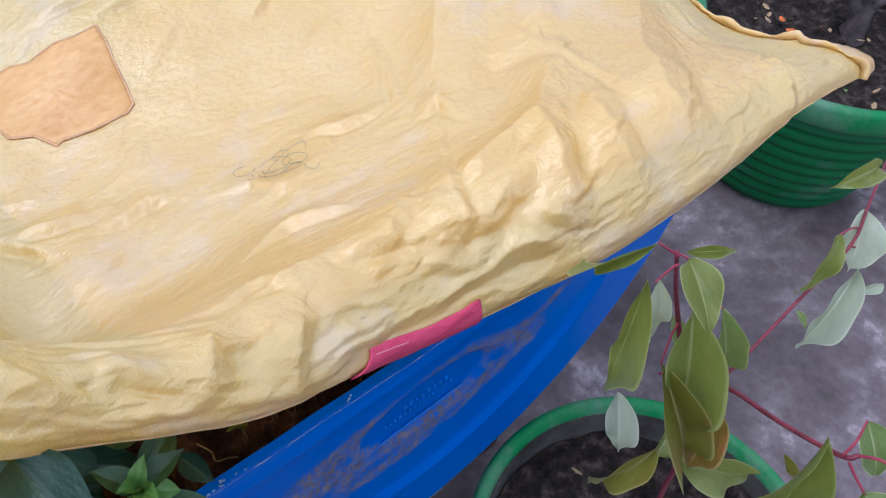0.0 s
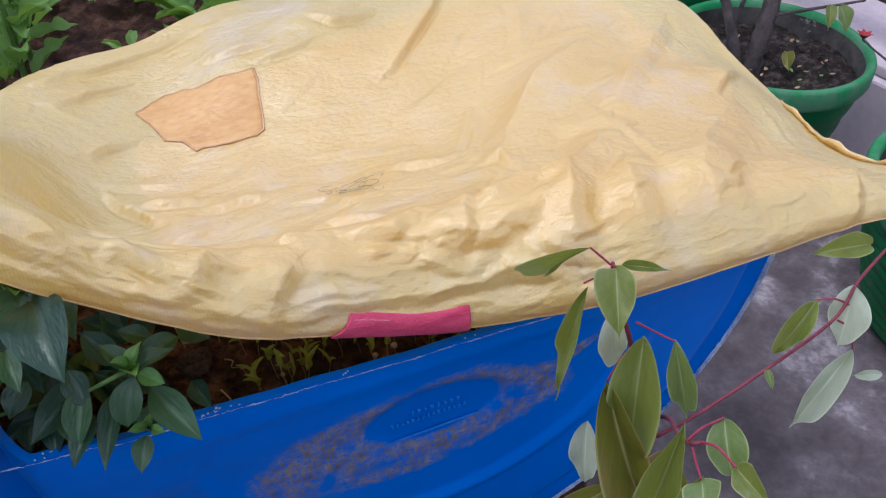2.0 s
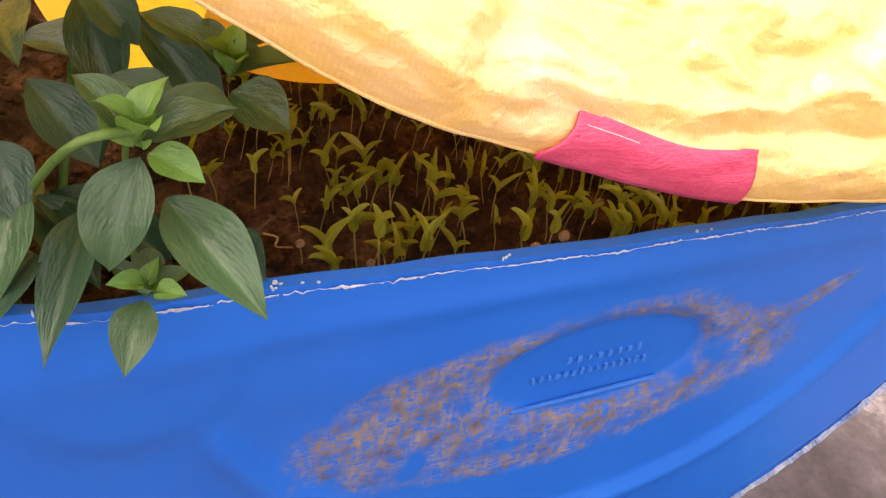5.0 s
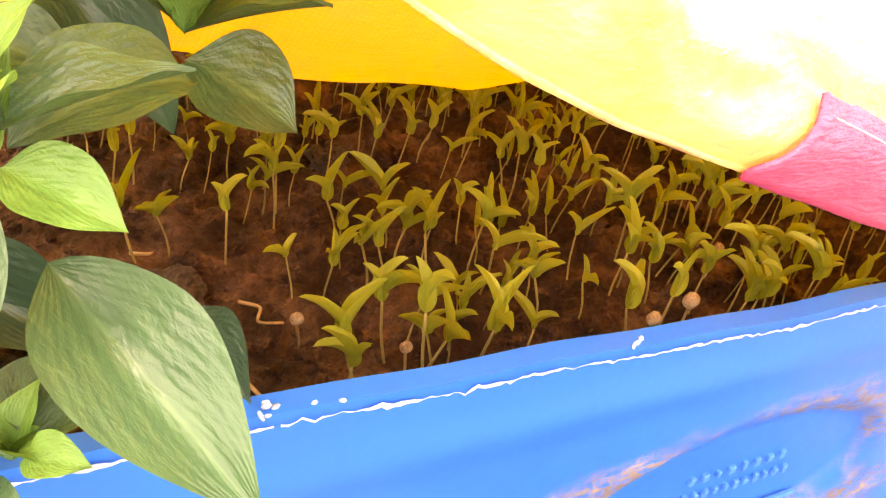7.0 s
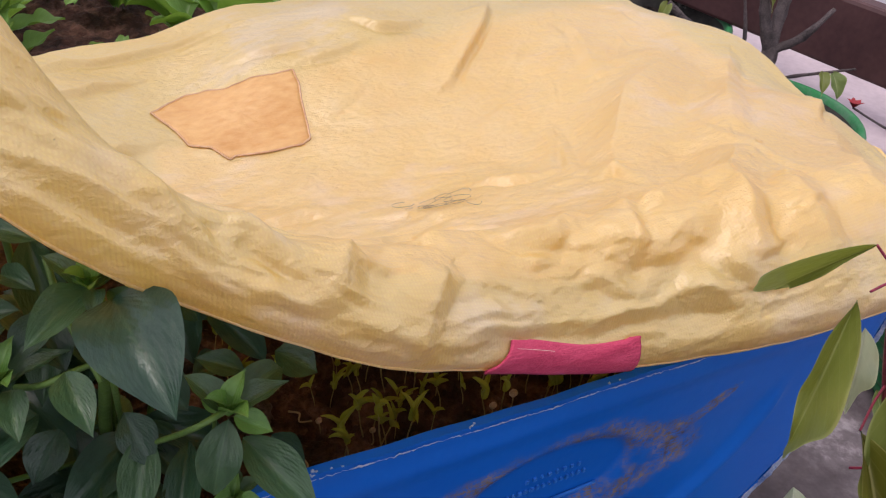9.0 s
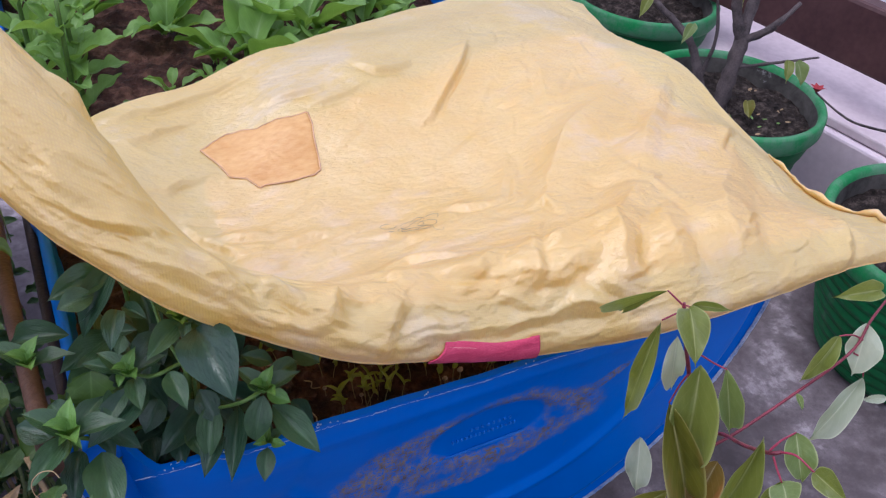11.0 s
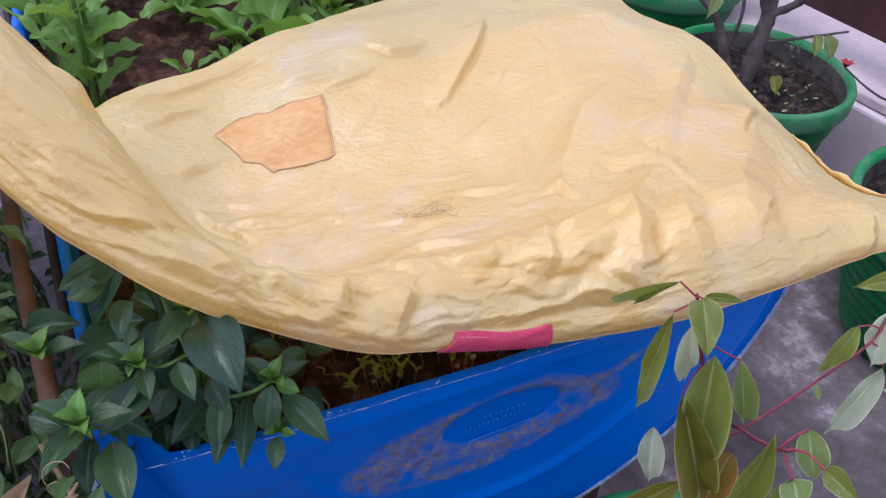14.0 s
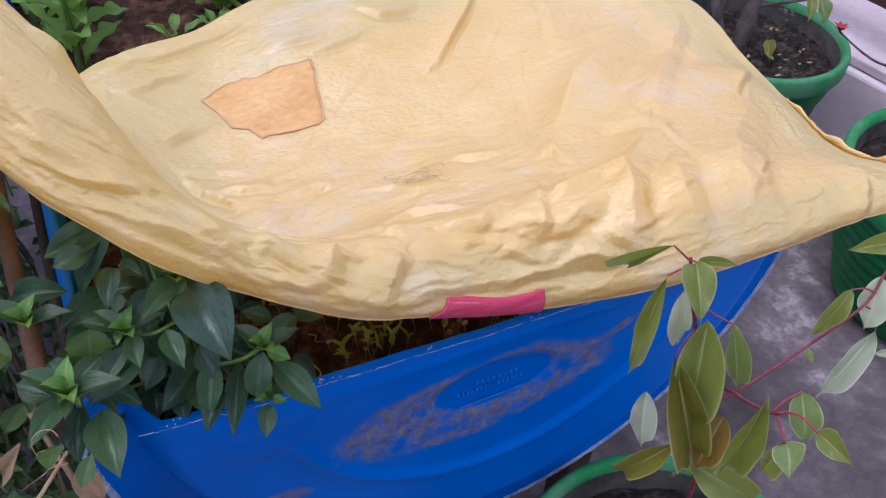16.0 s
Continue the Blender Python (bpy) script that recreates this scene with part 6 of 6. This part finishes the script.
PEA = leaf_variants("oval", "pea", (0.1, 0.8), 0.18, 0.05, 5)
VINE = leaf_variants("vine", "vine", (0.2, 0.7), 0.2, 0.05, 4)
CHRYS = leaf_variants("chrys", "chrys", (0.2, 0.7), 0.2, 0.04, 4)
DRYL = leaf_variants("oval", "dry", (0.8, 2.2), 0.5, 0.12, 4)
rng = random.Random(5)
for k, (x0, y0) in enumerate([(-0.375, 0.05), (-0.375, 0.13), (-0.35, 0.22), (-0.37, 0.33), (-0.39, -0.03), (-0.43, 0.12), (-0.35, 0.44), (-0.33, -0.06), (-0.44, 0.28), (-0.47, 0.02), (-0.36, 0.30), (-0.41, 0.40), (-0.34, 0.37), (-0.40, 0.05)]):
    ob = thing("pea_plant", "tangled climbing pea plant with tendrils beside the barrel", "plant", (x0, y0, GROUND), "climbing peas")
    for j in range(4):
        pts = [(x0 + rng.uniform(-0.03, 0.03), y0 + rng.uniform(-0.03, 0.03), GROUND + 0.14 * i + rng.uniform(-0.02, 0.02)) for i in range(5)]
        tube(ob, "stem", pts, 0.0022, 0.0015, M_PEASTEM if j else M_DRY, 5)
        for i in range(26):
            q = Vector(pts[1 + (i + j) % 4]) + Vector((rng.uniform(-0.03, 0.03), rng.uniform(-0.05, 0.05), rng.uniform(-0.06, 0.05)))
            a, up = rng.uniform(0, 6.28), rng.uniform(-0.5, 0.7)
            ln = rng.uniform(0.010, 0.027)
            t = q + Vector((math.cos(a), math.sin(a), up)).normalized() * ln
            leaf_at(ob, PEA[rng.randrange(5)], tuple(q), tuple(t), ln * rng.uniform(0.38, 0.62), (rng.uniform(-0.5, 0.5), rng.uniform(-0.8, 0.1), 0.9))
    q = Vector(pts[-1])
    side = q + Vector((rng.uniform(-0.04, 0.04), rng.uniform(-0.05, 0.02), rng.uniform(-0.09, -0.03)))
    tube(ob, "tendril", [tuple(q), tuple(q * 0.5 + side * 0.5 + Vector((0.012, -0.01, 0.01))), tuple(side)], 0.0009, 0.0006, M_PEASTEM, 5)
    coil = [tuple(q + Vector((0.006 * i, -0.004 * i, 0))) if i < 3 else tuple(q + Vector((0.014 + 0.008 * math.cos(i), -0.012 + 0.008 * math.sin(i), -0.002 * i))) for i in range(14)]
    tube(ob, "tendril", coil, 0.0006, 0.0005, M_DRY, 5)

vine = thing("vine_leaf_plant", "olive green lobed vine leaf growing beside the barrel", "plant", (-0.30, 0.06, GROUND))
leaf_at(vine, VINE[3], (-0.268, 0.030, 0.665), (-0.272, 0.018, 0.632), 0.030, (-0.1, -0.6, 0.75))
leaf_at(vine, VINE[1], (-0.315, 0.05, 0.585), (-0.262, 0.075, 0.590), 0.055, (0, -0.4, 1))
leaf_at(vine, VINE[2], (-0.285, 0.0, 0.50), (-0.255, -0.005, 0.44), 0.06, (-0.4, -0.8, 0.5))
tube(vine, "stem", [(-0.31, 0.05, GROUND), (-0.318, 0.04, 0.30), (-0.30, 0.02, 0.50), (-0.315, 0.05, 0.585)], 0.003, 0.002, M_DRY, 6)
dry = thing("dry_stalk", "dry straw-coloured stalk with withered leaves beside the barrel", "stalk", (-0.33, -0.03, GROUND))
tube(dry, "stalk", [(-0.36, -0.02, GROUND), (-0.33, -0.03, 0.35), (-0.305, -0.02, 0.52), (-0.285, -0.01, 0.605)], 0.0022, 0.0016, M_DARKRAIL, 6)
tube(dry, "stalk", [(-0.345, -0.04, 0.575), (-0.32, -0.03, 0.60), (-0.295, -0.01, 0.615)], 0.0016, 0.0012, M_DRY, 6)
for b, t, w in [((-0.325, -0.03, 0.590), (-0.330, -0.045, 0.568), 0.014), ((-0.292, -0.012, 0.60), (-0.285, -0.03, 0.585), 0.016), ((-0.31, -0.02, 0.50), (-0.29, -0.03, 0.47), 0.02), ((-0.305, -0.02, 0.44), (-0.28, -0.03, 0.42), 0.018)]:
    leaf_at(dry, DRYL[1], b, t, w)
leaf_at(dry, DRYL[2], (-0.326, -0.02, 0.630), (-0.312, -0.024, 0.652), 0.012, (-0.1, -0.7, 0.6))
coil2 = [(-0.301 + 0.007 * math.cos(i * 0.9), -0.03 + 0.004 * math.sin(i * 0.7), 0.655 + 0.007 * math.sin(i * 0.9) - 0.0016 * i) for i in range(18)]
tube(dry, "tendril", [(-0.32, -0.03, 0.62)] + coil2[::-1], 0.0003, 0.0003, M_DRY, 5)
coil = [(-0.315 + 0.012 * math.cos(i * 0.9), -0.02 + 0.006 * math.sin(i * 0.7), 0.575 + 0.010 * math.sin(i * 0.9) - 0.001 * i) for i in range(16)]
tube(dry, "tendril", coil, 0.0004, 0.0003, M_DRY, 5)

chrys = thing("serrated_leaf_plant", "soft green plant with serrated lobed leaves before the barrel", "plant", (-0.16, -0.13, GROUND))
for b, t, w in [((-0.200, -0.105, 0.520), (-0.221, -0.085, 0.617), 0.062), ((-0.195, -0.10, 0.525), (-0.168, -0.10, 0.565), 0.03), ((-0.09, -0.11, 0.490), (-0.055, -0.09, 0.532), 0.05), ((-0.13, -0.11, 0.49), (-0.118, -0.10, 0.538), 0.022), ((-0.16, -0.11, 0.49), (-0.157, -0.10, 0.552), 0.022)]:
    leaf_at(chrys, CHRYS[1], b, t, w, (-0.1, -0.75, 0.6))
for p in ((-0.2, -0.105, 0.52), (-0.09, -0.11, 0.49), (-0.13, -0.11, 0.49)):
    tube(chrys, "stem", [(-0.16, -0.13, GROUND), (-0.165, -0.135, 0.30), (p[0], p[1] - 0.01, p[2] - 0.05), p], 0.003, 0.002, M_STEM, 6)
